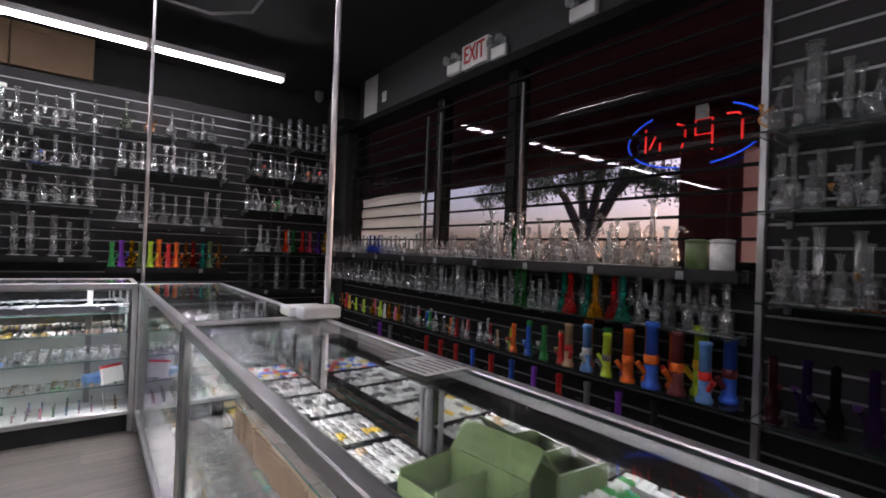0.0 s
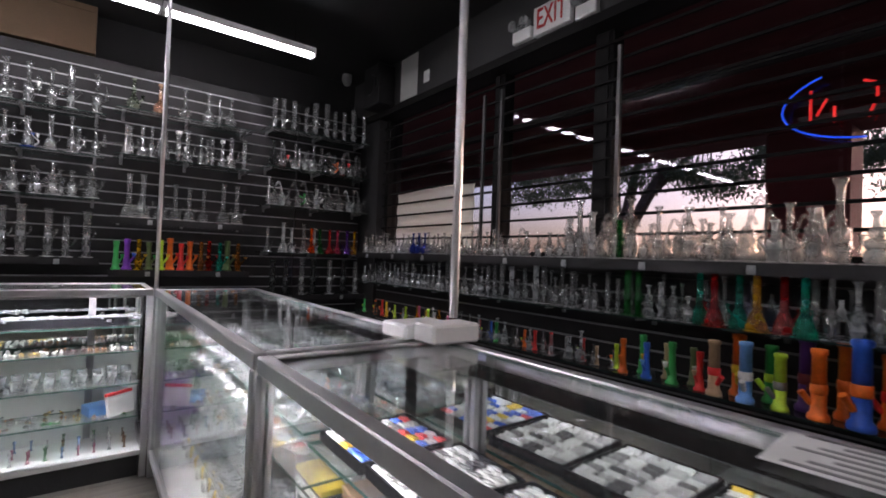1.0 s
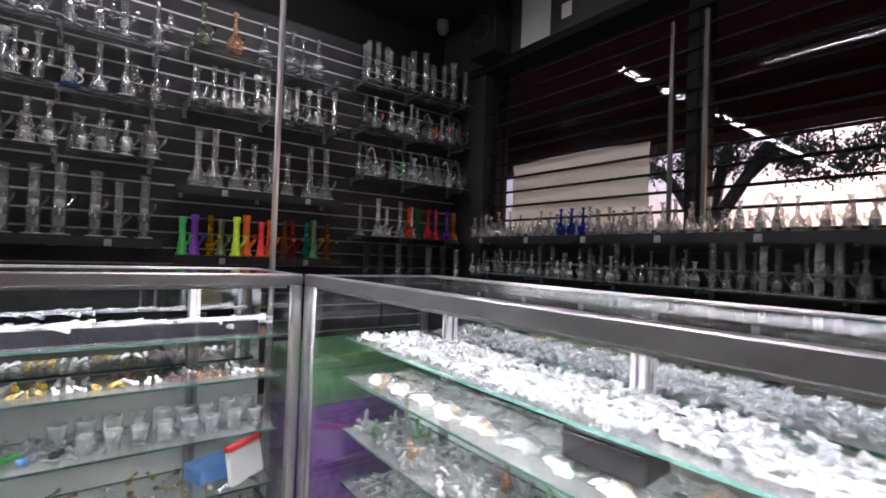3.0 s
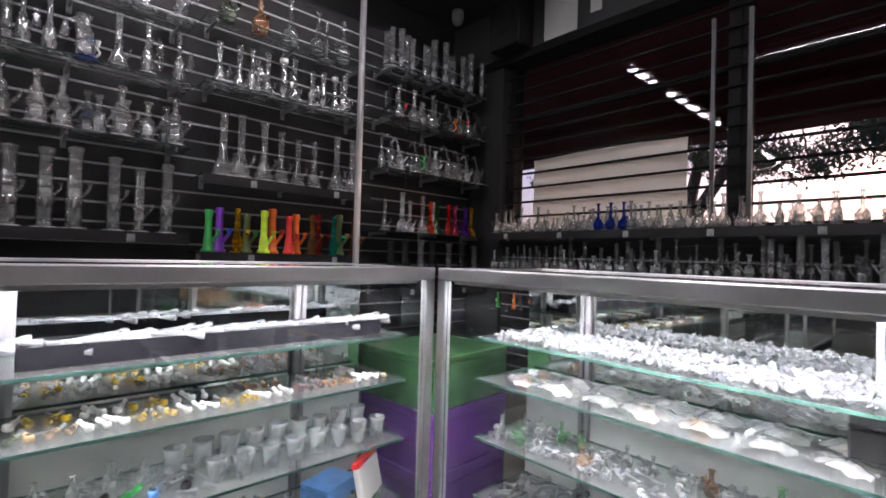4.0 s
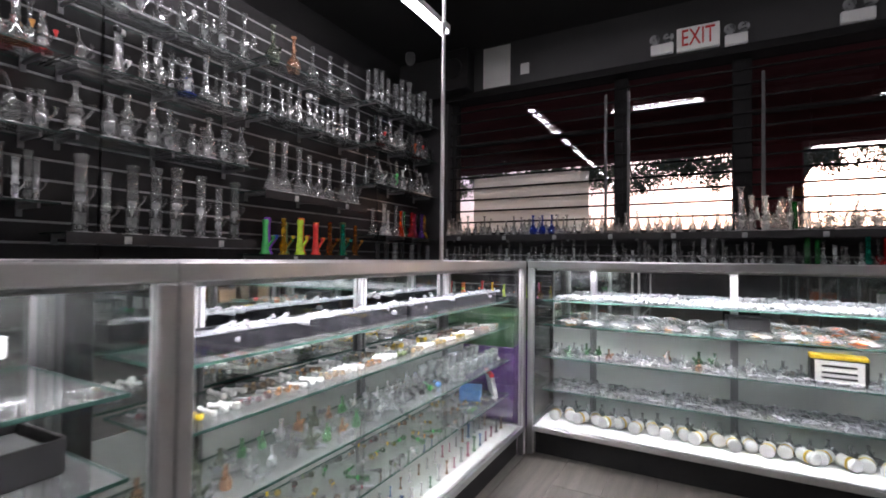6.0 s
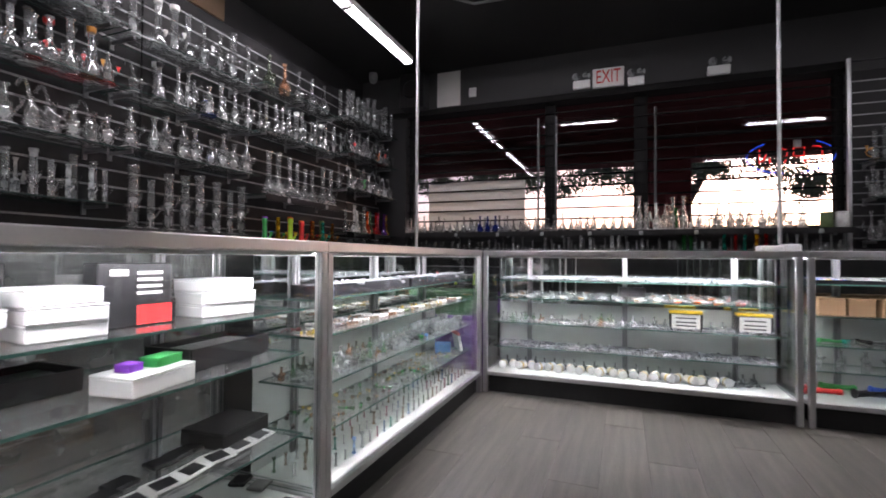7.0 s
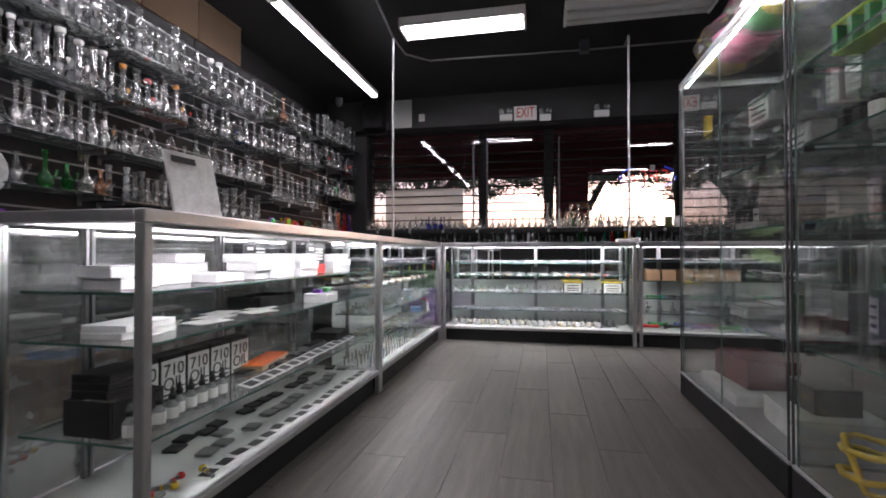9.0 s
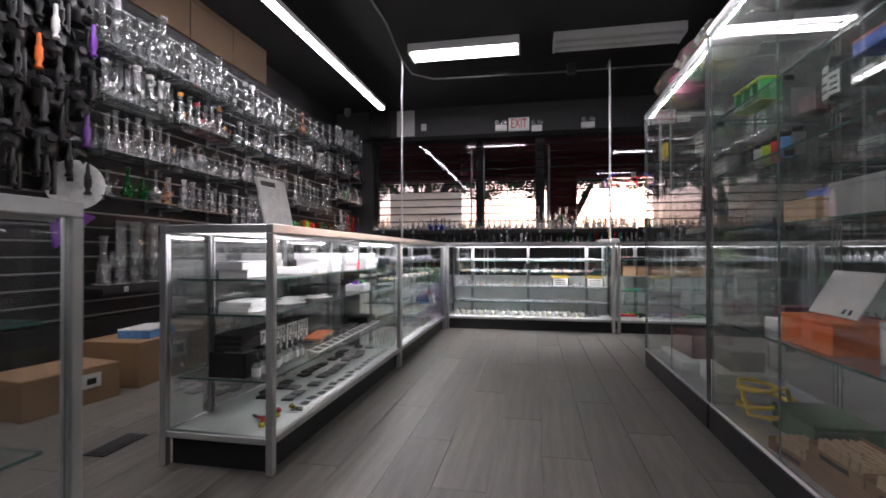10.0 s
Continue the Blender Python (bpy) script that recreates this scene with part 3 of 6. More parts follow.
ceiling_lamp(3.18, 4.42, 0.51, 0.83, True)
ceiling_lamp(1.5, 2.82, 0.53, 0.85, False)
ceiling_lamp(0.22, 1.42, 0.2, 0.52, True, HUNGTUBE, 0.16)
ceiling_lamp(-2.2, -0.94, 0.5, 0.82, True)
ceiling_lamp(0.2, 1.44, -3.4, -3.08, True)

# poles and conduit
for x, y, z0 in ((0.715, 4.54, 0.0), (1.164, 2.157, 1.02)):
    t = tagged(empty("power_pole", pose(x, y, 0)), "slim aluminium power pole running up to the ceiling", "pole", "power poles")
    bm = bmesh.new()
    rod(bm, (0, 0, z0), (0, 0, 3.1), 0.012, None, 10)
    part("tube", bm, ALU, t)
    bm = bmesh.new()
    rod(bm, (0, 0, 2.3), (0, 0, 2.34), 0.015, None, 10)
    part("coupling", bm, ALU, t)
conduit = tagged(empty("conduit"), "thin dark conduit run along the ceiling", "conduit")
bm = bmesh.new()
pipe(bm, [(-3.5, 4.5, 3.185), (0.0, 4.5, 3.185), (0.715, 4.54, 3.1), (1.1, 4.52, 3.09), (1.35, 4.3, 3.1), (1.42, 2.57, 3.1), (1.42, 1.0, 3.1)], 0.011, 8)
part("run", bm, SOLID["grey"], conduit)
part("junction_box", boxes((1.37, 1.47, 2.52, 2.62, 3.07, 3.199), bevel=0.004), SOLID["charcoal"], conduit)
bm = bmesh.new()
pipe(bm, [(1.15, 2.155, 3.1), (1.42, 2.155, 3.1)], 0.009, 8)
part("branch", bm, SOLID["grey"], conduit)

# white junction box on the counters' joint
for name, d in (("power_box", (1.02, 1.18, 2.17, 2.29, 0.967, 1.005)), ("power_box", (1.04, 1.19, 2.075, 2.165, 0.967, 1.015))):
    tagged(part(name, boxes(d, bevel=0.006), WHITE), "white plastic power box on the counter top", "box")

# wall fittings over the windows
def lettered(text, size, mat, m, parent, depth=0.003):
    cu = bpy.data.curves.new("lettering", "FONT")
    cu.body, cu.size, cu.extrude, cu.align_x, cu.align_y = text, size, depth, "CENTER", "CENTER"
    ob = bpy.data.objects.new("lettering", cu)
    me = bpy.data.meshes.new_from_object(ob)
    bpy.data.objects.remove(ob)
    me.materials.append(mat)
    return part("lettering", me, None, parent, at=m)


exit_sign = tagged(empty("exit_sign", pose(X_WALL, 3.255, 2.86)), "white exit sign with red letters on the wall over the window", "sign")
part("housing", boxes((-0.05, -0.002, -0.16, 0.16, -0.1, 0.1), bevel=0.006), WHITE, exit_sign)
RED = material("red_sign_ink", (0.55, 0.02, 0.02), 0.5, 0, 0.08)
lt = lettered("EXIT", 0.2, RED, pose(-0.053, 0, 0, 90, 0, -90) @ Matrix.Diagonal((0.62, 1, 1, 1)), exit_sign)


def emergency_light(y, z, w):
    t = tagged(empty("emergency_light", pose(X_WALL, y, z)), "white twin-head emergency light on the wall", "light fixture")
    part("housing", boxes((-0.05, -0.002, -w, w, -0.06, 0.03), bevel=0.008), WHITE, t)
    for s in (-1, 1):
        bm = bmesh.new()
        rod(bm, (-0.03, s * w * 0.6, 0.06), (-0.09, s * w * 0.6, 0.055), 0.03, 0.042, 12)
        part("lamp_head", bm, FROST, t)


emergency_light(2.98, 2.80, 0.08)
emergency_light(3.53, 2.83, 0.09)
emergency_light(2.22, 2.81, 0.1)
tagged(part("notice", boxes((X_WALL - 0.006, X_WALL - 0.002, 4.94, 5.24, 2.76, 3.18)), PAPER), "blank white paper notice on the wall", "notice")
tagged(part("notice", boxes((X_WALL - 0.006, X_WALL - 0.002, 4.74, 4.83, 2.84, 2.95)), PAPER), "small white paper on the wall", "notice")
sp = tagged(empty("security_camera", pose(2.6, 6.0, 3.08)), "grey dome security camera under the ceiling", "camera")
bm = bmesh.new()
lathe(bm, [(0.05, 0.115), (0.055, 0.06), (0.05, 0.03), (0.035, 0.0), (0.012, -0.015)], 14)
part("dome", bm, SOLID["grey"], sp)
spk = tagged(empty("loudspeaker", pose(X_WALL - 0.01, 5.5, 2.85)), "black wall loudspeaker in the corner", "loudspeaker")
part("cabinet", boxes((-0.2, 0, -0.16, 0.16, -0.12, 0.3), bevel=0.01), BLACK, spk)
bm = bmesh.new()
rod(bm, (-0.2, 0, 0.1), (-0.212, 0, 0.1), 0.11, 0.1, 20)
part("cone", bm, BLACK, spk)

# neon sign that faces the street
neon = tagged(empty("neon_sign", pose(2.955, 1.6, 1.92)), "glowing red and blue neon open sign hung in the window", "sign")
bm = bmesh.new()
pts = [(0, 0.36 * math.cos(a), 0.165 * math.sin(a)) for a in [k * 2 * math.pi / 40 for k in range(41)]]
pipe(bm, pts[:7], 0.0045, 6)
part("ring_section", bm, BLUENEON, neon, "blue glowing tube")
bm = bmesh.new()
pipe(bm, pts[14:18], 0.0045, 6)
part("ring_section", bm, BLUENEON, neon, "blue glowing tube")
bm = bmesh.new()
pipe(bm, pts[20:29], 0.0045, 6)
part("ring_section", bm, BLUENEON, neon, "blue glowing tube")
bm = bmesh.new()
pipe(bm, pts[31:41], 0.0045, 6)
part("ring_section", bm, BLUENEON, neon, "blue glowing tube")
LETTERS = {"O": [[(-0.05, -0.06), (-0.05, 0.05), (-0.03, 0.08), (0.03, 0.085)]], "P": [[(-0.05, -0.09), (-0.05, 0.08), (0.045, 0.08), (0.045, 0.0), (-0.04, 0.0)]],
           "E": [[(0.0, 0.08), (-0.05, 0.06), (-0.05, 0.0)], [(-0.04, -0.03), (-0.02, -0.08)]], "N": [[(-0.05, -0.08), (-0.05, -0.01)], [(-0.02, 0.03), (0.02, -0.04)], [(0.045, -0.06), (0.045, 0.08)]]}
for k, ch in enumerate("OPEN"):
    bm = bmesh.new()
    for stroke in LETTERS[ch]:
        pipe(bm, [(0, -0.21 + 0.14 * k + a * 0.9, b) for a, b in stroke], 0.0055, 6)
    part("letter", bm, REDNEON, neon, "red glowing letter")
part("backing", boxes((0.015, 0.022, -0.3, 0.3, 0.02, 0.04), (0.015, 0.022, -0.3, 0.3, -0.05, -0.03)), BLACK, neon)
part("power_pack", boxes((-0.01, 0.014, -0.09, -0.03, 0.08, 0.16), bevel=0.004), SOLID["grey"], neon)


# ---- merchandise: glass water pipes ----
STOCK = {}
RND = random.Random(11)


def put(key, build, m, size=1.0):
    """Place one more thing of a kind; the first is built, the rest are copies."""
    m = m @ Matrix.Diagonal((size, size, size, 1))
    if key not in STOCK:
        STOCK[key] = build()
        STOCK[key].matrix_basis = m
        return STOCK[key]
    s = STOCK[key].scale
    return copy_thing(STOCK[key], m @ Matrix.Diagonal((1 / s.x, 1 / s.y, 1 / s.z, 1)))


def arc(a, b, sag, n=6):
    a, b = Vector(a), Vector(b)
    return [a.lerp(b, k / n) + Vector(sag) * math.sin(math.pi * k / n) for k in range(n + 1)]


SHAPES = {
    "straight": [(0.044, 0.009), (0.03, 0.012), (0.027, 0.02), (0.027, 0.11), (0.034, 0.118), (0.034, 0.128), (0.027, 0.136), (0.026, 0.29), (0.024, 0.3), (0.033, 0.31), (0.033, 0.318), (0.024, 0.318)],
    "beaker": [(0.05, 0.009), (0.057, 0.012), (0.056, 0.03), (0.034, 0.085), (0.022, 0.105), (0.021, 0.118), (0.029, 0.124), (0.021, 0.13), (0.02, 0.285), (0.029, 0.295), (0.029, 0.302), (0.02, 0.302)],
    "perc": [(0.04, 0.009), (0.037, 0.012), (0.037, 0.052), (0.042, 0.055), (0.042, 0.062), (0.037, 0.065), (0.037, 0.118), (0.033, 0.13), (0.018, 0.14), (0.015, 0.148), (0.022, 0.151), (0.022, 0.158), (0.015, 0.161), (0.014, 0.268), (0.017, 0.28), (0.027, 0.292), (0.027, 0.3), (0.018, 0.3)],
    "column": [(0.04, 0.009), (0.043, 0.014), (0.043, 0.12), (0.049, 0.126), (0.049, 0.138), (0.041, 0.144), (0.041, 0.2), (0.046, 0.206), (0.038, 0.214), (0.037, 0.36), (0.046, 0.368), (0.046, 0.388), (0.037, 0.39)],
    "flask": [(0.026, 0.009), (0.046, 0.014), (0.057, 0.04), (0.052, 0.066), (0.03, 0.096), (0.016, 0.118), (0.014, 0.145), (0.023, 0.151), (0.014, 0.157), (0.013, 0.222), (0.023, 0.236), (0.023, 0.242), (0.013, 0.242)],
    "rig": [(0.03, 0.009), (0.034, 0.012), (0.034, 0.048), (0.042, 0.052), (0.042, 0.058), (0.034, 0.062), (0.034, 0.092), (0.03, 0.1), (0.015, 0.108), (0.013, 0.116), (0.02, 0.119), (0.02, 0.125), (0.013, 0.128), (0.013, 0.165), (0.023, 0.174), (0.023, 0.18), (0.014, 0.18)],
    "curl": [(0.03, 0.009), (0.034, 0.014), (0.038, 0.04), (0.03, 0.062), (0.036, 0.082), (0.03, 0.104), (0.018, 0.122), (0.013, 0.13)],
    "bell": [(0.032, 0.009), (0.042, 0.014), (0.044, 0.04), (0.038, 0.056), (0.026, 0.062), (0.036, 0.067), (0.038, 0.092), (0.032, 0.102), (0.02, 0.107), (0.03, 0.112), (0.03, 0.132), (0.024, 0.142), (0.013, 0.148), (0.012, 0.186), (0.022, 0.2), (0.022, 0.21), (0.013, 0.21)]}
FOOT = {"straight": 0.052, "beaker": 0.06, "perc": 0.062, "column": 0.056, "flask": 0.04, "rig": 0.05, "curl": 0.048, "bell": 0.05}


def water_pipe(shape, glass, accent, label, group, tint=None):
    """A lathe-turned pipe with its side stem, bowl, inner tube and mouthpiece."""
    t = tagged(empty(NAMES[shape]), label, "water pipe", group)
    slim = 0.78 if shape == "column" else 0.86
    prof = [(r0 * slim, z0) for r0, z0 in SHAPES[shape]]
    bm = bmesh.new()
    lathe(bm, prof, 14)
    lathe(bm, [(r0 * 0.84, z0) for r0, z0 in prof[1:-1]], 10)
    part("body", bm, glass, t)
    bm = bmesh.new()
    f = FOOT[shape]
    lathe(bm, [(f * 0.94, 0), (f, 0.002), (f, 0.006), (f * 0.93, 0.0085), (f * 0.4, 0.0088)], 16)
    part("foot", bm, tint or (FOOTGLASS if glass is WATERGLASS else glass), t)
    top = prof[-1][1]
    zj = {"straight": 0.09, "beaker": 0.06, "perc": 0.1, "column": 0.16, "flask": 0.06, "rig": 0.06, "curl": 0.07, "bell": 0.06}[shape]
    r = 0.026
    bm = bmesh.new()
    rod(bm, (0.008, 0, zj - 0.035), (r + 0.03, 0, zj + 0.035), 0.006, 0.007, 7)
    part("stem", bm, glass, t)
    bm = bmesh.new()
    lathe(bm, [(0.005, zj + 0.03), (0.007, zj + 0.045), (0.012, zj + 0.058), (0.012, zj + 0.064)], 9, r + 0.032, 0)
    part("bowl", bm, accent, t)
    if shape in ("perc", "column", "rig", "bell", "straight"):
        bm = bmesh.new()
        if shape == "column":
            lathe(bm, [(0.006, 0.02), (0.006, 0.04), (0.025, 0.045), (0.026, 0.1), (0.007, 0.106), (0.006, 0.15), (0.022, 0.154), (0.023, 0.19), (0.006, 0.196)], 10)
        else:
            lathe(bm, [(0.006, 0.014), (0.006, zj - 0.03), (0.018, zj - 0.026), (0.02, zj + 0.012), (0.005, zj + 0.02)], 9)
        part("percolator", bm, PERCGLASS, t)
    if shape == "perc":
        bm = bmesh.new()
        lathe(bm, [(0.013, zj + 0.0), (0.019, zj + 0.005), (0.019, zj + 0.055), (0.012, zj + 0.066), (0.01, zj + 0.1), (0.013, zj + 0.105)], 9, 0.062, 0)
        part("side_chamber", bm, glass, t)
    if shape == "curl":
        bm = bmesh.new()
        pipe(bm, arc((0, 0, 0.12), (-0.06, 0, 0.19), (0.0, 0, 0.07), 8), 0.009, 8)
        part("mouthpiece", bm, glass, t)
        bm = bmesh.new()
        pipe(bm, arc((0.03, 0, 0.03), (0.012, 0, 0.115), (0.045, 0, 0), 6), 0.005, 6)
        part("loop", bm, accent, t)
    if shape in ("beaker", "straight") and accent is not glass:
        bm = bmesh.new()
        lathe(bm, [(r0 + 0.002, z0) for r0, z0 in ((prof[-5][0], top - 0.04), (prof[-5][0] + 0.004, top - 0.03), (prof[-5][0] + 0.004, top - 0.01))], 12)
        part("collar", bm, accent, t)
    return t


NAMES = {"straight": "straight_pipe", "beaker": "beaker_pipe", "perc": "percolator_pipe", "column": "column_pipe", "flask": "flask_pipe", "rig": "short_rig", "curl": "curved_rig", "bell": "bell_pipe"}
WORDS = {"straight": "straight-tube", "beaker": "beaker-based", "perc": "two-chamber", "column": "tall column", "flask": "round-bottomed", "rig": "short", "curl": "curved-neck", "bell": "bell-shaped"}


def clear_pipe(shape, m, size=1.0, tone="clear", group="glass pipes on the wall shelves"):
    glass = {"clear": WATERGLASS, "smoky": SMOKE, "frosted": FROST}.get(tone) or (PASTEL if tone in ("olive", "amber") else TINTED).get(tone)
    accent = {"clear": WATERGLASS, "smoky": SOLID["black"], "frosted": WATERGLASS}.get(tone) or TINTED.get(tone)
    if tone.startswith("tip_"):
        glass, accent = WATERGLASS, SOLID[tone[4:]]
    tn = "clear" if tone == "clear" else ("clear glass with %s fittings" % tone[4:] if tone.startswith("tip_") else tone)
    lb = "%s %s glass water pipe" % (tn, WORDS[shape]) if not tone.startswith("tip_") else "%s water pipe in %s" % (WORDS[shape], tn)
    return put((shape, tone, group), lambda: water_pipe(shape, glass, accent, lb, group, TINTED[tone[4:]] if tone in ("tip_red", "tip_amber", "tip_blue") else None), m, size)


def silicone_pipe(color, second, m, size=1.0, group="silicone pipes"):
    def build():
        t = tagged(empty("silicone_pipe"), "opaque %s silicone water pipe with %s bowl" % (color, second), "water pipe", group)
        bm = bmesh.new()
        lathe(bm, [(0.034, 0), (0.036, 0.006), (0.034, 0.014), (0.026, 0.022), (0.024, 0.07), (0.019, 0.1), (0.018, 0.2), (0.022, 0.212), (0.022, 0.235), (0.018, 0.24), (0.015, 0.24)], 14)
        part("body", bm, SOLID[color], t)
        bm = bmesh.new()
        rod(bm, (0.018, 0, 0.05), (0.05, 0, 0.1), 0.008, 0.009, 8)
        part("stem", bm, SOLID[color], t)
        bm = bmesh.new()
        lathe(bm, [(0.008, 0.098), (0.01, 0.11), (0.015, 0.122), (0.015, 0.13), (0.01, 0.13)], 10, 0.053, 0)
        part("bowl", bm, SOLID[second], t)
        return t
    return put(("silicone", color, second, group), build, m, size)


def silicone_tube(color, second, m, size=1.0):
    def build():
        t = tagged(empty("silicone_tube"), "tall %s silicone tube pipe with %s band" % (color, second), "water pipe", "tall silicone pipes")
        bm = bmesh.new()
        lathe(bm, [(0.036, 0), (0.038, 0.006), (0.036, 0.02), (0.027, 0.032), (0.026, 0.1)], 14)
        part("base", bm, SOLID[color], t)
        bm = bmesh.new()
        lathe(bm, [(0.026, 0.1005), (0.029, 0.105), (0.029, 0.135), (0.026, 0.14)], 14)
        part("band", bm, SOLID[second], t)
        bm = bmesh.new()
        lathe(bm, [(0.0255, 0.1405), (0.0245, 0.25), (0.029, 0.256), (0.029, 0.27), (0.025, 0.274), (0.021, 0.2745), (0.021, 0.2)], 14)
        part("tube", bm, SOLID[color], t)
        bm = bmesh.new()
        rod(bm, (0.024, 0, 0.06), (0.058, 0, 0.105), 0.011, 0.013, 8)
        part("stem", bm, SOLID[second], t)
        return t
    return put(("siltube", color, second), build, m, size)


def glass_tube_pipe(color, m, size=1.0):
    """Straight acrylic pipe, coloured through."""
    def build():
        t = tagged(empty("acrylic_pipe"), "translucent %s acrylic water pipe on a small foot" % color, "water pipe", "acrylic pipes")
        bm = bmesh.new()
        lathe(bm, [(0.038, 0), (0.038, 0.006), (0.016, 0.01), (0.024, 0.028), (0.029, 0.055), (0.024, 0.085), (0.016, 0.1), (0.016, 0.24), (0.019, 0.245), (0.013, 0.25)], 14)
        part("body", bm, TINTED[color], t)
        bm = bmesh.new()
        rod(bm, (0.02, 0, 0.05), (0.065, 0, 0.115), 0.006, 0.006, 7)
        part("stem", bm, TINTED[color], t)
        bm = bmesh.new()
        lathe(bm, [(0.005, 0.11), (0.013, 0.12), (0.014, 0.13)], 9, 0.066, 0)
        part("bowl", bm, SOLID[color], t)
        return t
    return put(("acrylic", color), build, m, size)


def row(shapes, x0, x1, y, z, n, lo=0.9, hi=1.1, tones=("clear",), turn=0, group="glass pipes on the wall shelves", axis="x"):
    """A loose row of pipes along x (facing -y) or along y (facing -x)."""
    for k in range(n):
        f = (k + 0.5 + RND.uniform(-0.2, 0.2)) / n
        a = x0 + (x1 - x0) * f
        j = RND.uniform(-0.015, 0.015)
        m = pose(a, y + j, z, 0, 0, turn - 12 + RND.uniform(-26, 26)) if axis == "x" else pose(y + j, a, z, 0, 0, turn + RND.uniform(-40, 40))
        clear_pipe(RND.choice(shapes), m, RND.uniform(lo, hi), RND.choice(tones), group)


G = 0.009
SHELF_Y = Y_WALL - 0.02


def long_shelf(x0, x1, z, clips=0, depth=0.27):
    wall_shelf(x1 - x0, depth, clips).matrix_basis = pose(x0, SHELF_Y, z)


# long wall, section by section (x from, x to, height)
for x0, x1, zs in ((-2.0, -1.32, (0.63, 1.22, 1.52, 1.88, 2.24)), (-1.3, -0.62, (1.2, 1.52, 1.88, 2.24)), (-0.6, 0.44, (1.07, 1.54, 1.88, 2.22)), (0.5, 1.58, (0.98, 1.41, 1.93, 2.31)), (1.7, 2.8, (0.75, 1.17, 1.63, 2.01, 2.39))):
    for z in zs:
        long_shelf(x0, x1, z, 2 if z < 1.12 or abs(z - 1.41) < 0.01 else 0)
YF, YB = SHELF_Y - 0.2, SHELF_Y - 0.09
row(["column", "perc"], -1.98, -1.34, YF, 0.63 + G, 5, 1.0, 1.2)
row(["column", "perc"], -1.9, -1.34, YB, 0.63 + G, 4, 1.0, 1.2)
row(["rig", "flask", "curl"], -1.95, -1.34, YF, 1.22 + G, 5, 0.9, 1.1, ("clear", "clear", "amber", "green"))
row(["perc", "beaker"], -1.98, -1.34, YF, 1.52 + G, 7, 0.85, 0.98, ("clear", "clear", "tip_amber"))
row(["perc", "bell"], -1.98, -1.34, YB, 1.52 + G, 6, 0.85, 1.0)
row(["beaker", "straight"], -1.98, -1.34, YF, 1.88 + G, 7, 0.85, 1.0, ("tip_white", "tip_amber", "tip_black", "tip_red"))
row(["straight"], -1.98, -1.34, YB, 1.88 + G, 6, 0.9, 1.05, ("tip_white", "frosted"))
row(["perc", "column"], -1.98, -1.34, YF, 2.24 + G, 7, 0.85, 1.05)
row(["straight", "perc"], -1.98, -1.34, YB, 2.24 + G, 6, 1.0, 1.15)
row(["straight", "column"], -1.28, -0.64, YF, 1.2 + G, 7, 0.55, 0.62, ("frosted", "clear"))
row(["column", "perc"], -1.28, -0.64, YB, 1.2 + G, 7, 0.6, 0.68, ("frosted", "clear"))
row(["rig", "bell"], -1.28, -0.64, YB, 1.52 + G, 6, 0.9, 1.1)
row(["curl", "rig"], -1.28, -0.64, YF, 1.52 + G, 7, 0.9, 1.1, ("clear", "clear", "clear", "green"))
row(["flask", "beaker", "bell"], -1.28, -0.64, YF, 1.88 + G, 7, 0.85, 1.0, ("tip_amber", "tip_red", "tip_black", "clear", "clear"))
row(["straight", "perc"], -1.28, -0.64, YB, 1.88 + G, 6, 0.85, 1.0, ("clear", "tip_red"))
row(["perc", "column", "straight"], -1.28, -0.64, YF, 2.24 + G, 7, 0.85, 1.05)
row(["perc", "straight"], -1.28, -0.64, YB, 2.24 + G, 6, 1.0, 1.15)
row(["column", "column", "straight"], -0.58, 0.42, YF + 0.03, 1.07 + G, 8, 0.93, 1.04)
row(["bell", "rig", "bell", "bell"], -0.58, 0.42, YF, 1.54 + G, 9, 1.05, 1.25)
row(["bell", "rig"], -0.1, 0.4, YB, 1.54 + G, 3, 1.0, 1.2)
row(["perc", "beaker", "curl"], -0.58, 0.42, YF, 1.88 + G, 8, 0.8, 0.98, ("clear", "clear", "clear", "tip_black", "tip_white"))
clear_pipe("bell", pose(-0.02, YF - 0.03, 1.88 + G, 0, 0, 70), 1.0, "tip_blue")
row(["perc", "straight"], -0.5, 0.4, YB, 1.88 + G, 3, 0.8, 0.95, ("clear", "tip_white"))
row(["straight", "perc", "beaker"], -0.58, 0.42, YF, 2.22 + G, 8, 0.95, 1.15, ("clear", "clear", "tip_white"))
row(["beaker"], 0.55, 1.5, YF, 1.41 + G, 8, 0.9, 1.25, ("clear",))
row(["perc", "straight", "beaker"], 0.54, 1.55, YF, 1.93 + G, 11, 0.75, 0.95, ("clear", "clear", "clear", "tip_black", "tip_white"))
row(["perc", "straight"], 0.54, 1.55, YB, 1.93 + G, 5, 0.75, 0.95)
for f, tone in enumerate(("olive", "amber", "clear", "clear", "clear")):
    clear_pipe("flask", pose(0.62 + 0.19 * f, YF + 0.02, 2.31 + G, 0, 0, 30 * f), 1.1, tone)
clear_pipe("perc", pose(1.3, YB, 2.31 + G, 0, 0, 60), 0.9)
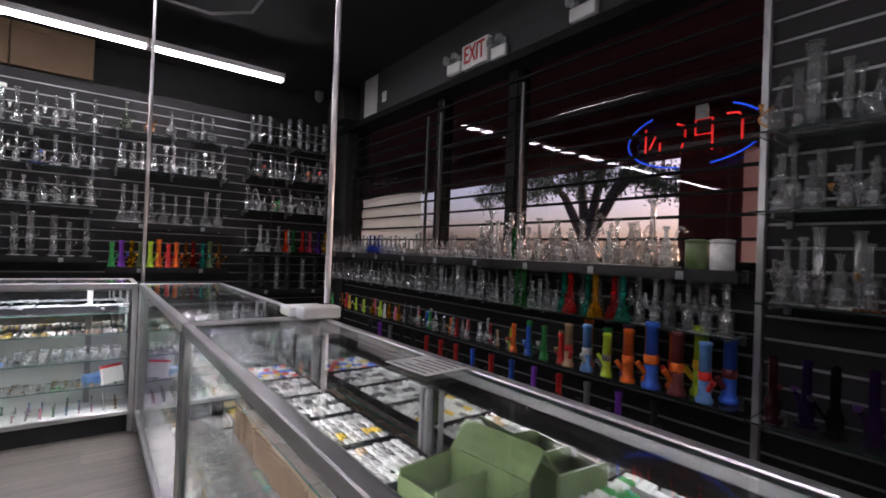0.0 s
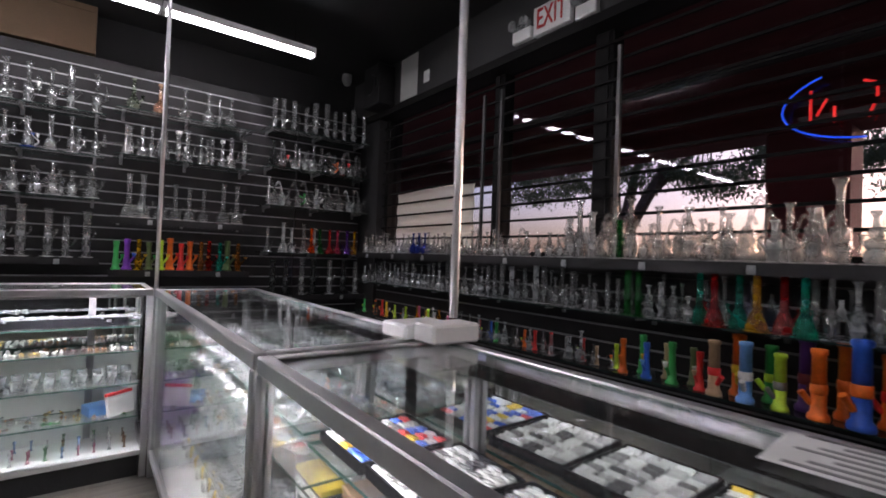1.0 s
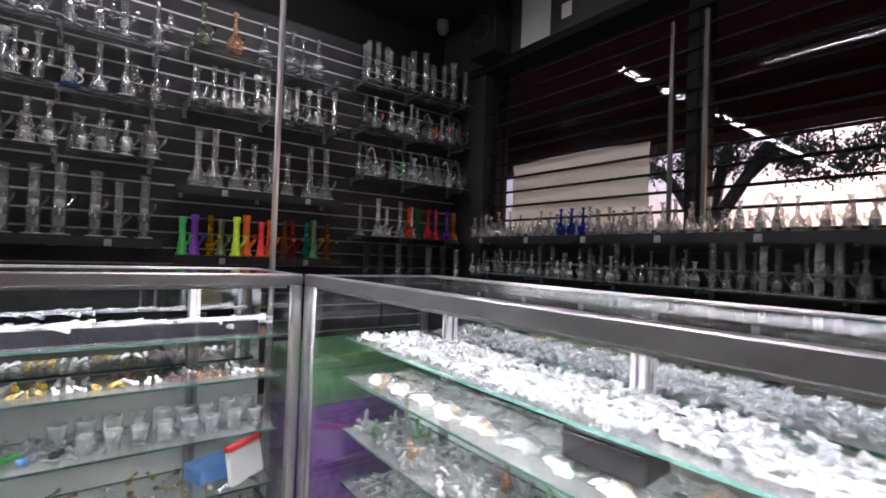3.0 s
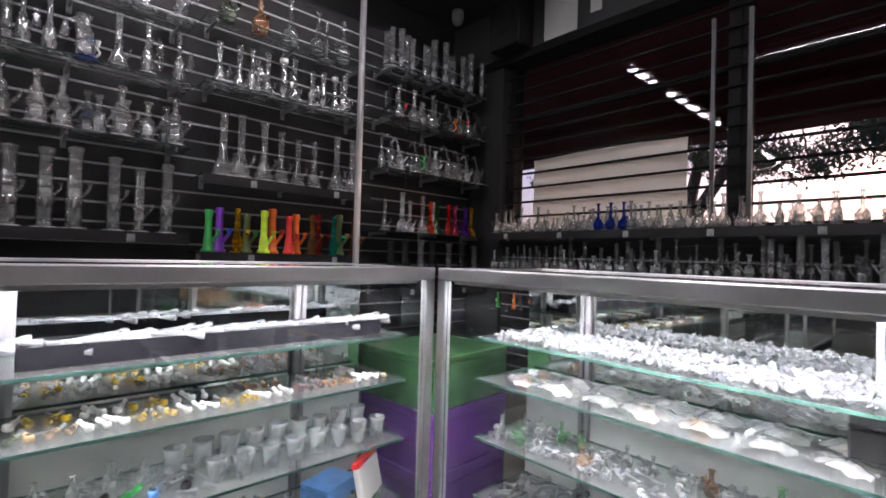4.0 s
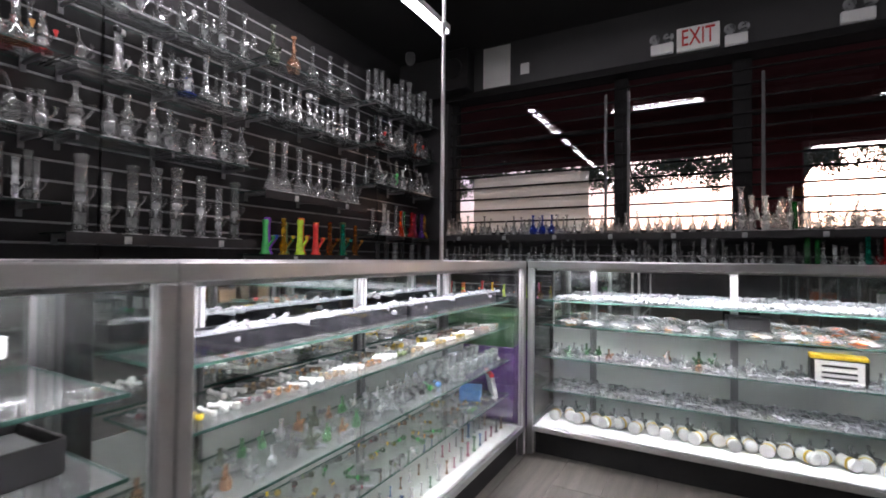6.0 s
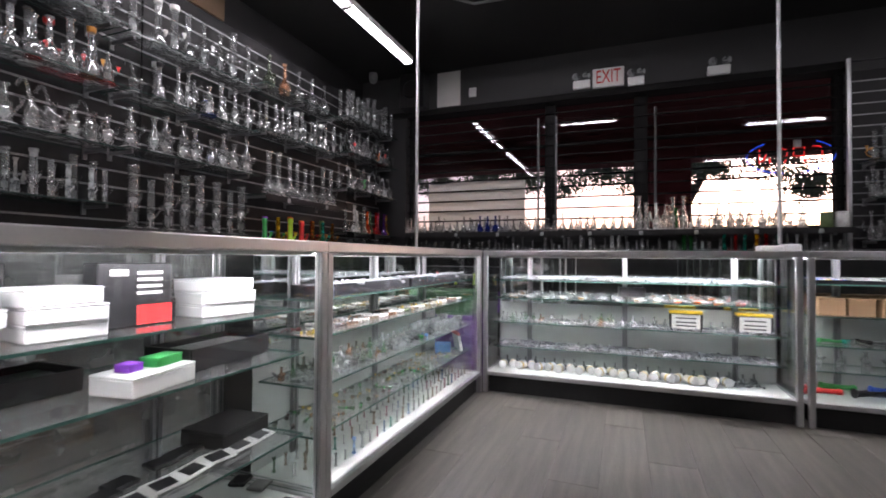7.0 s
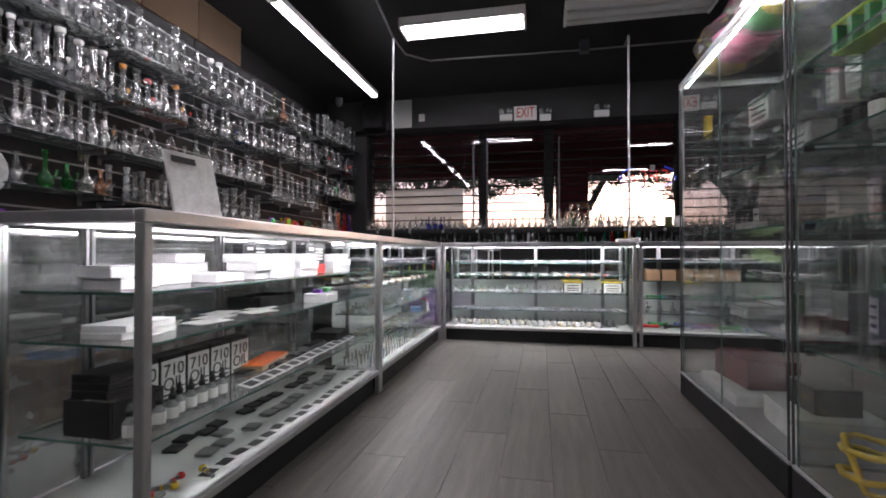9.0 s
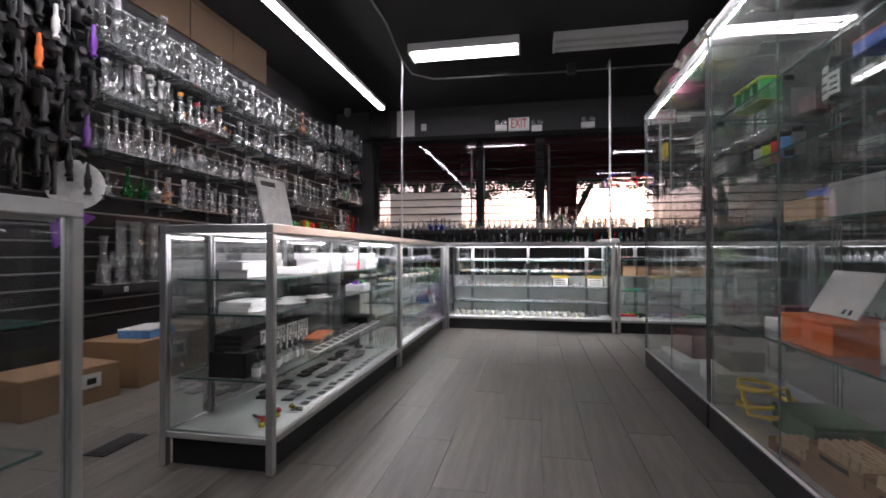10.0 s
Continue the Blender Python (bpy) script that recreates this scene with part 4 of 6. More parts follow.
for k, (c, s2) in enumerate((("green", "green"), ("purple", "blue"), ("yellow", "yellow"), ("olive", "green"), ("lime", "yellow"), ("orange", "red"), ("red", "red"), ("orange", "orange"), ("amber", "red"), ("red", "amber"), ("teal", "white"), ("olive", "amber"), ("amber", "yellow"))):
    m = pose(0.55 + 0.078 * k, YF + (0.05 if k % 2 else -0.02), 0.98 + G, 0, 0, -30 + RND.uniform(-25, 25))
    if k in (2, 8, 9, 10, 12):
        glass_tube_pipe(c, m, 1.02 + 0.05 * (k % 2))
    else:
        silicone_pipe(c, s2, m, 0.98 + 0.09 * (k % 3), "coloured silicone pipes")
row(["straight", "column"], 1.72, 2.78, YF, 0.75 + G, 7, 0.8, 0.95, ("clear", "smoky", "frosted"))
row(["beaker"], 1.72, 2.3, YF, 1.17 + G, 5, 0.8, 1.0, ("clear", "frosted"))
for k, c in enumerate(("orange", "green", "red", "pink", "purple", "yellow")):
    clear_pipe("beaker", pose(2.2 + 0.1 * k, YF + 0.03 * (k % 2), 1.17 + G, 0, 0, 40 * k), 0.85, c)
row(["curl", "rig"], 1.72, 2.78, YF, 1.63 + G, 9, 1.0, 1.2, ("clear", "clear", "frosted", "tip_green"))
row(["perc", "bell"], 1.72, 2.78, YB, 1.63 + G, 7, 0.8, 1.0)
row(["curl", "rig", "flask"], 1.72, 2.78, YF, 2.01 + G, 10, 1.0, 1.15, ("smoky", "tip_red", "tip_black", "tip_orange", "clear"))
row(["perc", "beaker"], 1.72, 2.78, YB, 2.01 + G, 8, 0.75, 0.95)
row(["straight", "column"], 1.72, 2.78, YF, 2.39 + G, 10, 0.8, 0.98)
row(["straight"], 1.72, 2.78, YB, 2.39 + G, 5, 0.95, 1.12)

# gas-mask pipes and other dark goods hung at the end of the long wall
def mask_pipe(color):
    t = tagged(empty("mask_pipe"), "black rubber mask with a %s tube, hung on the slat board" % color, "mask", "hanging masks")
    bm = bmesh.new()
    lathe(bm, [(0.02, -0.11), (0.07, -0.09), (0.085, -0.02), (0.08, 0.05), (0.05, 0.1), (0.02, 0.11)], 14)
    for v in bm.verts:
        v.co.y *= 0.75
    part("face_piece", bm, RUBBER, t)
    for s in (-1, 1):
        bm = bmesh.new()
        rod(bm, (0.035 * s, -0.04, 0.03), (0.04 * s, -0.075, 0.035), 0.028, 0.026, 14)
        part("eye_ring", bm, RUBBER, t)
    bm = bmesh.new()
    rod(bm, (0, -0.05, -0.05), (0, -0.1, -0.07), 0.03, 0.026, 12)
    part("filter", bm, RUBBER, t)
    bm = bmesh.new()
    lathe(bm, [(0.02, -0.28), (0.024, -0.27), (0.012, -0.25), (0.022, -0.22), (0.02, -0.16), (0.012, -0.14), (0.012, -0.075)], 10, 0.01, -0.1)
    part("tube", bm, RUBBER if color == "black" else SOLID[color], t)
    bm = bmesh.new()
    lathe(bm, [(0.016 + 0.004 * (k % 2), -0.3 + 0.012 * k) for k in range(18)], 9, 0.05, -0.05)
    part("hose", bm, RUBBER, t)
    for s in (-1, 1):
        bm = bmesh.new()
        pipe(bm, [(0.075 * s, 0, 0.04), (0.1 * s, 0.03, 0.09), (0.06 * s, 0.05, 0.13)], 0.007, 5)
        part("strap", bm, RUBBER, t)
    bm = bmesh.new()
    pipe(bm, [(0, -0.01, 0.1), (0, 0.07, 0.14)], 0.004, 6)
    part("hook", bm, CHROME, t)
    return t


for k in range(24):
    c = {3: "white", 5: "purple", 8: "orange", 14: "charcoal", 17: "plum", 20: "black"}.get(k, "black")
    put(("mask", c), lambda: mask_pipe(c), pose(-2.56 + 0.1 * (k % 6) + RND.uniform(-0.02, 0.02), SHELF_Y - 0.09 - 0.03 * (k % 2), 2.5 - 0.3 * (k // 6) - 0.1 * (k % 2), 0, 0, RND.uniform(-30, 30)))

def funnel():
    t = tagged(empty("funnel"), "large white plastic funnel hung on the slat board", "funnel")
    bm = bmesh.new()
    lathe(bm, [(0.02, 0.16), (0.022, 0.06), (0.06, 0.03), (0.15, 0.0), (0.155, -0.004), (0.145, -0.004), (0.05, 0.018), (0.003, 0.02)], 22)
    part("cone", bm, SOLID["white"], t)
    bm = bmesh.new()
    pipe(bm, [(0, 0, 0.15), (0.05, 0.0, 0.19), (0.1, 0, 0.17)], 0.012, 8)
    part("spout", bm, SOLID["white"], t)
    return t


funnel().matrix_basis = pose(-2.1, SHELF_Y - 0.17, 1.28, -83, 0, -42)
pn = bmesh.new()
pv = [pn.verts.new(c) for c in ((-0.16, 0, 0.1), (0.16, 0, 0.02), (-0.12, 0, -0.2), (-0.16, 0.02, 0.1), (0.16, 0.02, 0.02), (-0.12, 0.02, -0.2))]
for f in ((0, 2, 1), (3, 4, 5), (0, 1, 4, 3), (1, 2, 5, 4), (2, 0, 3, 5)):
    pn.faces.new([pv[q] for q in f])
tagged(part("pennant", pn, SOLID["purple"], None, "", pose(-1.98, SHELF_Y - 0.02, 1.08)), "purple cloth pennant pinned to the slat board", "pennant")

# ---- along the windows ----
WS = X_WALL + 0.025


def window_shelf(y_hi, y_lo, z, depth, clips):
    wall_shelf(y_hi - y_lo, depth, clips).matrix_basis = pose(WS, y_hi, z, 0, 0, -90)


for z, d, c in ((1.2, 0.25, 9), (0.905, 0.25, 0), (0.6, 0.27, 0), (0.3, 0.29, 0)):
    window_shelf(5.64, 1.22, z, d, c)
GW = "glass pipes on the window shelves"
XF, XB = WS - 0.19, WS - 0.08
row(["flask", "rig", "bell"], 5.6, 3.0, XF, 1.2 + G, 32, 0.55, 0.8, ("clear", "clear", "clear", "frosted", "clear", "clear", "clear"), 90, GW, "y")
row(["flask", "rig", "bell", "curl"], 5.6, 3.0, XB, 1.2 + G, 30, 0.6, 0.9, ("clear", "clear", "clear"), 90, GW, "y")
row(["curl", "rig", "bell", "perc"], 3.0, 1.55, XF, 1.2 + G, 18, 0.8, 1.25, ("clear", "clear", "clear", "clear", "frosted", "clear"), 90, GW, "y")
row(["curl", "bell", "perc", "curl"], 3.0, 1.55, XB, 1.2 + G, 16, 0.8, 1.2, ("clear",), 90, GW, "y")
for k in range(3):
    clear_pipe("flask", pose(XF - 0.02, 4.45 + 0.09 * k, 1.2 + G, 0, 0, 20 * k), 0.75, "blue", GW)
clear_pipe("column", pose(XF, 2.62, 1.2 + G), 0.55, "green", GW)
row(["flask", "rig"], 5.6, 4.0, XF, 0.905 + G, 22, 0.6, 0.75, ("clear", "clear", "frosted"), 90, GW, "y")
row(["straight", "bell", "rig"], 4.0, 2.2, XF, 0.905 + G, 24, 0.55, 0.85, ("clear", "clear", "frosted"), 90, GW, "y")
row(["straight", "perc"], 5.6, 1.3, XB, 0.905 + G, 40, 0.6, 0.8, ("clear",), 90, GW, "y")
row(["straight", "perc"], 1.75, 1.25, XF, 0.905 + G, 6, 0.75, 0.9, ("clear", "frosted"), 90, GW, "y")
clear_pipe("straight", pose(XF - 0.02, 2.55, 0.905 + G), 0.78, "green", GW)
clear_pipe("straight", pose(XF - 0.02, 2.49, 0.905 + G), 0.72, "green", GW)
for k, c in enumerate(("teal", "red", "teal", "yellow", "red", "teal")):
    clear_pipe("beaker", pose(XF - (0.03 if k % 2 else -0.02), 2.2 - 0.085 * k, 0.905 + G, 0, 0, 70 * k), 0.88, c, GW)
for k in range(26):
    c = ("orange", "lime", "pink", "blue", "yellow", "green", "red", "purple", "white", "tan", "grey", "black")[RND.randrange(12)]
    silicone_pipe(c, RND.choice(("lime", "black", "orange", "white")), pose(XF + RND.uniform(-0.05, 0.06), 5.5 - 0.115 * k, 0.6 + G, 0, 0, RND.uniform(0, 360)), RND.uniform(0.4, 0.6), "small silicone pipes")
row(["rig", "flask", "bell"], 4.6, 2.6, XF, 0.6 + G, 20, 0.55, 0.75, ("clear", "frosted", "clear", "yellow"), 90, GW, "y")
for k, (c, s2) in enumerate((("orange", "orange"), ("green", "yellow"), ("blue", "sky"), ("tan", "olive"), ("green", "white"), ("olive", "white"), ("red", "tan"))):
    silicone_pipe(c, s2, pose(XF - 0.03 + 0.08 * (k % 2), 2.56 - 0.065 * k, 0.6 + G, 0, 0, 180 + RND.uniform(-60, 60)), 0.75 + 0.1 * (k % 3 == 1), "tall silicone pipes")
for k, (c, s2) in enumerate((("tan", "red"), ("orange", "yellow"), ("sky", "white"), ("green", "lime"), ("lime", "grey"), ("plum", "maroon"), ("orange", "orange"), ("orange", "orange"), ("blue", "orange"), ("orange", "red"), ("maroon", "orange"), ("lime", "yellow"), ("sky", "red"), ("blue", "maroon"))):
    silicone_tube(c, s2, pose(XF - 0.05 + 0.1 * (k % 2), 2.1 - 0.063 * k, 0.6 + G, 0, 0, 180 + RND.uniform(-70, 70)), 0.9 + 0.1 * (k % 3) + 0.1 * (k > 5) - 0.15 * (k in (2, 4)))
for k in range(16):
    silicone_pipe(RND.choice(("black", "grey", "purple", "blue", "red")), "black", pose(XF, 4.6 - 0.2 * k, 0.3 + G, 0, 0, RND.uniform(0, 360)), 0.95, "small silicone pipes")
for y, c in ((1.41, "olive"), (1.3, "white")):
    def jar(c=c):
        t = tagged(empty("canister"), "%s lidded canister on the window shelf" % c, "canister")
        bm = bmesh.new()
        lathe(bm, [(0.045, 0), (0.05, 0.004), (0.05, 0.115), (0.046, 0.12)], 18)
        part("body", bm, SOLID[c], t)
        bm = bmesh.new()
        lathe(bm, [(0.052, 0.121), (0.052, 0.135), (0.03, 0.14), (0.005, 0.141)], 18)
        part("lid", bm, SOLID[c], t)
        return t
    put(("canister", c), jar, pose(XF - 0.02, y, 1.2 + G))

# pier beside the windows
for z in (1.77, 1.45, 1.08, 0.6):
    wall_shelf(1.7, 0.27, 0).matrix_basis = pose(X_WALL - 0.04, W0 - 0.03, z, 0, 0, -90)
    if z > 1:
        row(["perc", "straight", "curl", "column"] if z > 1.7 else ["perc", "beaker", "bell"], W0 - 0.06, -0.5, X_WALL - 0.24, z + G, 17, 0.75, 0.98, ("clear", "clear", "clear", "tip_amber"), 90, GW, "y")
        row(["perc", "straight"], W0 - 0.06, -0.5, X_WALL - 0.13, z + G, 15, 0.75, 1.0, ("clear",), 90, GW, "y")
for k, c in enumerate(("maroon", "plum", "black", "plum", "grey", "black", "grey", "amber", "plum", "black")):
    glass_tube_pipe(c, pose(X_WALL - 0.22 + 0.05 * (k % 2), W0 - 0.1 - 0.1 * k, 0.6 + G, 0, 0, 50 * k), 1.05)


# ---- goods in the counters ----
SMALLGLASS = clear("small_clear_glass", (0.9, 0.905, 0.905), 0.04, 1.9, 0.3, 1.9)
def at_case(case, x, y, z, turn=0):
    """A pose inside a counter: x along it, z up, y in from the front; mirrored counters spread y 0.075 to 0.225 over their shelf."""
    if case["shelf_back"] < 0.45:
        a, b = case["shelf_front"] + 0.02, case["shelf_back"] - 0.04
        y = a + (y - 0.075) / 0.15 * (b - a)
    return case.matrix_basis @ pose(x, y, z, 0, 0, turn)


def hand_pipe(color, solid=False):
    t = tagged(empty("hand_pipe"), "small %s %s hand pipe lying on a glass shelf" % (color, "resin" if solid else "glass"), "pipe", "small hand pipes")
    mat = SOLID[color] if solid else PASTEL[color]
    bm = bmesh.new()
    lathe(bm, [(0.004, 0), (0.011, 0.003), (0.0125, 0.009), (0.011, 0.017), (0.007, 0.02)], 9)
    part("bowl", bm, mat, t)
    bm = bmesh.new()
    rod(bm, (0.012, 0, 0.011), (0.062, 0, 0.008), 0.0075, 0.006, 7)
    rod(bm, (0.0625, 0, 0.008), (0.08, 0, 0.009), 0.006, 0.008, 7)
    part("stem", bm, mat if color in ("black", "white", "green") else FROSTWHITE, t)
    bm = bmesh.new()
    rod(bm, (0.03, 0, 0.0098), (0.037, 0, 0.0095), 0.0085, 0.0085, 7)
    part("band", bm, SOLID[color], t)
    return t


def bubbler(color):
    t = tagged(empty("bubbler"), "small standing %s glass bubbler" % color, "pipe", "small bubblers")
    mat = SMALLGLASS if color == "clear" else (FROST if color == "frosted" else PASTEL[color])
    bm = bmesh.new()
    lathe(bm, [(0.016, 0), (0.02, 0.004), (0.021, 0.02), (0.016, 0.035), (0.008, 0.045), (0.007, 0.07), (0.011, 0.076), (0.007, 0.078)], 9)
    part("body", bm, mat, t)
    bm = bmesh.new()
    rod(bm, (0.012, 0, 0.02), (0.03, 0, 0.045), 0.005, 0.009, 7)
    part("bowl", bm, mat, t)
    return t


def chillum(color):
    t = tagged(empty("chillum"), "slim standing %s glass chillum with flared top" % color, "pipe", "small chillums")
    mat = SMALLGLASS if color == "clear" else (FROST if color == "frosted" else PASTEL[color])
    bm = bmesh.new()
    lathe(bm, [(0.012, 0), (0.014, 0.003), (0.007, 0.01), (0.006, 0.03), (0.009, 0.036), (0.006, 0.042), (0.007, 0.06), (0.012, 0.078), (0.008, 0.079)], 8)
    part("body", bm, mat, t)
    bm = bmesh.new()
    lathe(bm, [(0.0075, 0.02), (0.0095, 0.023), (0.0075, 0.026)], 8)
    if color in ("teal", "olive"):
        part("ring", bm, TINTED["amber"] if color != "teal" else FROST, t)
    else:
        bm.free()
    return t


def glass_cup(color):
    t = tagged(empty("glass_cup"), "short %s glass tumbler-shaped piece" % color, "cup", "small glass cups")
    mat = SMALLGLASS if color == "clear" else FROST
    bm = bmesh.new()
    lathe(bm, [(0.019, 0), (0.022, 0.003), (0.024, 0.05), (0.026, 0.062), (0.023, 0.062), (0.021, 0.05), (0.018, 0.008)], 12)
    part("wall", bm, mat, t)
    bm = bmesh.new()
    rod(bm, (0, 0, 0.009), (0, 0, 0.04), 0.006, 0.009, 7)
    part("inner_stem", bm, FROST, t)
    return t


def lying_tube():
    bm = bmesh.new()
    rod(bm, (-0.035, 0, 0.006), (0.018, 0, 0.006), 0.005, 0.005, 7)
    rod(bm, (0.0182, 0, 0.006), (0.035, 0, 0.0075), 0.005, 0.0075, 7)
    return tagged(part("glass_straw", bm, FROSTWHITE), "slim frosted glass straw lying on the shelf", "glass straw", "glass straws")


def fitting():
    bm = bmesh.new()
    lathe(bm, [(0.007, 0), (0.008, 0.018), (0.006, 0.02), (0.012, 0.028), (0.016, 0.042), (0.008, 0.04), (0.002, 0.03)], 8)
    rod(bm, (0.01, 0, 0.034), (0.03, 0, 0.04), 0.003, 0.003, 5)
    return tagged(part("bowl_piece", bm, FROSTWHITE), "frosted clear glass bowl piece with a handle", "bowl piece", "glass bowl pieces")


def zip_bag(color):
    t = tagged(empty("zip_bag"), "clear plastic bag holding a %s piece" % color, "bag", "bagged goods")
    bm = bmesh.new()
    bmesh.ops.create_grid(bm, x_segments=8, y_segments=8, size=0.5)
    rr = random.Random(5)
    for v in bm.verts:
        x, y = v.co.x, v.co.y
        v.co = Vector((x * 0.11, y * 0.09, 0.004 + 0.016 * max(0, 1 - 3.4 * (x * x + y * y)) + rr.uniform(0, 0.009)))
    part("film", bm, BAGFILM, t)
    bm = bmesh.new()
    lathe(bm, [(0.012, 0.002), (0.02, 0.006), (0.018, 0.016), (0.008, 0.02)], 9)
    part("piece", bm, SOLID[color], t)
    return t


def carton(name, w, d, h, body, label, face=None, lid=None, category="box", group=""):
    """A cardboard or plastic box with a base centre at the origin, a lid line and a printed front panel."""
    t = tagged(empty(name), label, category, group)
    part("body", boxes((-w / 2, w / 2, -d / 2, d / 2, 0, h * 0.86), bevel=min(0.003, h * 0.08)), body, t)
    part("lid", boxes((-w / 2 - 0.001, w / 2 + 0.001, -d / 2 - 0.001, d / 2 + 0.001, h * 0.861, h), bevel=min(0.003, h * 0.06)), lid or body, t)
    if face:
        part("printed_panel", boxes((-w * 0.42, w * 0.42, -d / 2 - 0.0035, -d / 2 - 0.0012, h * 0.08, h * 0.82)), face, t)
        bars = [(-w * 0.3, w * 0.3, -d / 2 - 0.0055, -d / 2 - 0.0037, h * z, h * (z + 0.07)) for z in (0.2, 0.38, 0.6)]
        part("print", boxes(*bars), SOLID["black"] if face in (WHITE, PAPER) else PAPER, t)
    return t


def glass_tray(case, x, y, z, w, d, turn=0):
    """A low black tray of short frosted glass tubes lying side by side."""
    def build():
        t = tagged(empty("display_tray"), "long black tray filled with short frosted glass tubes", "tray", "black display trays")
        part("tray", boxes((-w / 2, w / 2, -d / 2, d / 2, 0, 0.004), (-w / 2, w / 2, -d / 2 - 0.004, -d / 2, 0, 0.042), (-w / 2, w / 2, d / 2, d / 2 + 0.004, 0, 0.042), (-w / 2 - 0.004, -w / 2, -d / 2, d / 2, 0, 0.042), (w / 2, w / 2 + 0.004, -d / 2, d / 2, 0, 0.042)), TRAYBLACK, t)
        bm = bmesh.new()
        lathe(bm, [(0.005, 0), (0.005, 0.06), (0.008, 0.065), (0.009, 0.08), (0.001, 0.082)], 7)
        me = mesh_of("glass_tube", bm, FROSTWHITE)
        rr = random.Random(3)
        n = int(w / 0.009)
        for k in range(n):
            part("glass_tube", me, None, t, at=pose(-w / 2 + 0.013 + k * (w - 0.026) / (n - 1), rr.uniform(-0.3, 0.3) * d, 0.028 + 0.014 * (k % 2), 90 + rr.uniform(-4, 4), 0, 90 + rr.uniform(-35, 35)))
        return t
    return put(("tray", w, d), build, at_case(case, x, y, z, turn))


BAGFILM = clear("bag_film", (0.85, 0.86, 0.86), 0.15, 1.6, 0.3, 1.6)
FROSTWHITE = clear("white_frosted_glass", (0.8, 0.82, 0.84), 0.22, 1.5, 0.5, 1.3, (0.52, 0.53, 0.545))
S = 0.0075

# counter b
for x in (0.5, 1.31):
    glass_tray(case_b, x, 0.14, 0.76 + S, 0.78, 0.11)
for k in range(58):
    for r, y in enumerate((0.1, 0.165)):
        if RND.random() < 0.12 * r:
            continue
        c = ("yellow", "white", "maroon", "amber", "white", "tan", "white", "amber", "white", "olive", "tan", "white", "yellow", "white")[(k // 3 + 2 * r) % 14]
        solid = c == "white" or (c != "amber" and RND.random() < 0.25)
        put(("hand", c, solid), lambda: hand_pipe(c, solid), at_case(case_b, 0.07 + 0.029 * k, y, 0.63 + S, 90 + RND.uniform(-28, 28)), RND.uniform(0.6, 0.82))
for k in range(27):
    for r, y in enumerate((0.105, 0.185)):
        c = RND.choice(("clear", "frosted", "frosted", "clear") if k > 11 else ("amber", "green", "clear", "olive", "frosted", "grey"))
        if r == 0 and 13 < k < 19:
            c3 = ("black", "black", "green", "sky", "black")[k - 14]
            put(("hand", c3, True), lambda: hand_pipe(c3, True), at_case(case_b, 0.07 + 0.063 * k, y, 0.46 + S, 60 + RND.uniform(-20, 20)), 0.95)
        elif k > 17:
            put(("cup", c), lambda: glass_cup(c), at_case(case_b, 0.07 + 0.063 * k, y, 0.46 + S, RND.uniform(0, 360)), RND.uniform(0.85, 1.05))
        else:
            put(("bub", c), lambda: bubbler(c), at_case(case_b, 0.07 + 0.063 * k, y, 0.46 + S, RND.uniform(0, 360)), RND.uniform(0.55, 0.8))
for k in range(26):
    for r, y in enumerate((0.09, 0.15, 0.21)):
        c = RND.choice(("amber", "olive", "tan", "yellow", "white", "yellow", "maroon", "grey", "green"))
        put(("hand", c, False), lambda: hand_pipe(c), at_case(case_b, 0.08 + 0.065 * k, y, 0.29 + S, RND.uniform(0, 360)), RND.uniform(0.6, 0.85))
for k in range(27):
    for r, y in enumerate((0.075, 0.14, 0.205)):
        c = RND.choice(("white", "frosted", "green", "tan", "sky", "teal", "pink", "white", "amber"))
        put(("chill", c), lambda: chillum(c), at_case(case_b, 0.07 + 0.063 * k, y, 0.136, RND.uniform(0, 360)), RND.uniform(0.45, 0.8))
put("blue_box", lambda: carton("gift_box", 0.13, 0.1, 0.05, SOLID["sky"], "small blue cardboard box"), at_case(case_b, 1.6, 0.16, 0.29 + S, 20))
put("redwhite_box", lambda: carton("gift_box", 0.14, 0.02, 0.12, WHITE, "white box with a red printed edge, leaning", None, SOLID["red"]), at_case(case_b, 1.69, 0.1, 0.29 + S, 35) @ pose(0, 0, 0.003, -12, 0, 0))

# counter c
for k in range(49):
    for r, y in enumerate((0.085, 0.11, 0.135, 0.16, 0.185, 0.21)):
        x = 0.12 + 0.032 * k + RND.uniform(-0.008, 0.008)
        if x < 1.72 and (k + r) % 2:
            put("fitting", fitting, at_case(case_c, x, y + RND.uniform(-0.012, 0.012), 0.755 + S, RND.uniform(0, 360)) @ pose(0, 0, 0.006, RND.uniform(-70, 70), RND.uniform(-50, 50), 0), RND.uniform(0.42, 0.58))
heap = bmesh.new()
for k in range(900):
    y = RND.uniform(0.15, 0.36) + RND.uniform(-0.015, 0.015)
    m = pose(RND.uniform(0.1, 1.72), y, 0.755 + S + 0.012, RND.uniform(0, 360), RND.uniform(60, 120), RND.uniform(0, 360))
    p = [m @ Vector(c) for c in ((0, 0, -0.016), (0, 0, 0.003), (0, 0, 0.004), (0, 0, 0.017))]
    rod(heap, p[0], p[1], 0.004, 0.004, 6)
    rod(heap, p[2], p[3], 0.004, 0.009, 6)
tagged(part("glass_fittings", heap, FROSTWHITE, None, "", case_c.matrix_basis.copy()), "loose heap of small frosted glass fittings", "glass fittings", kind="stuff")
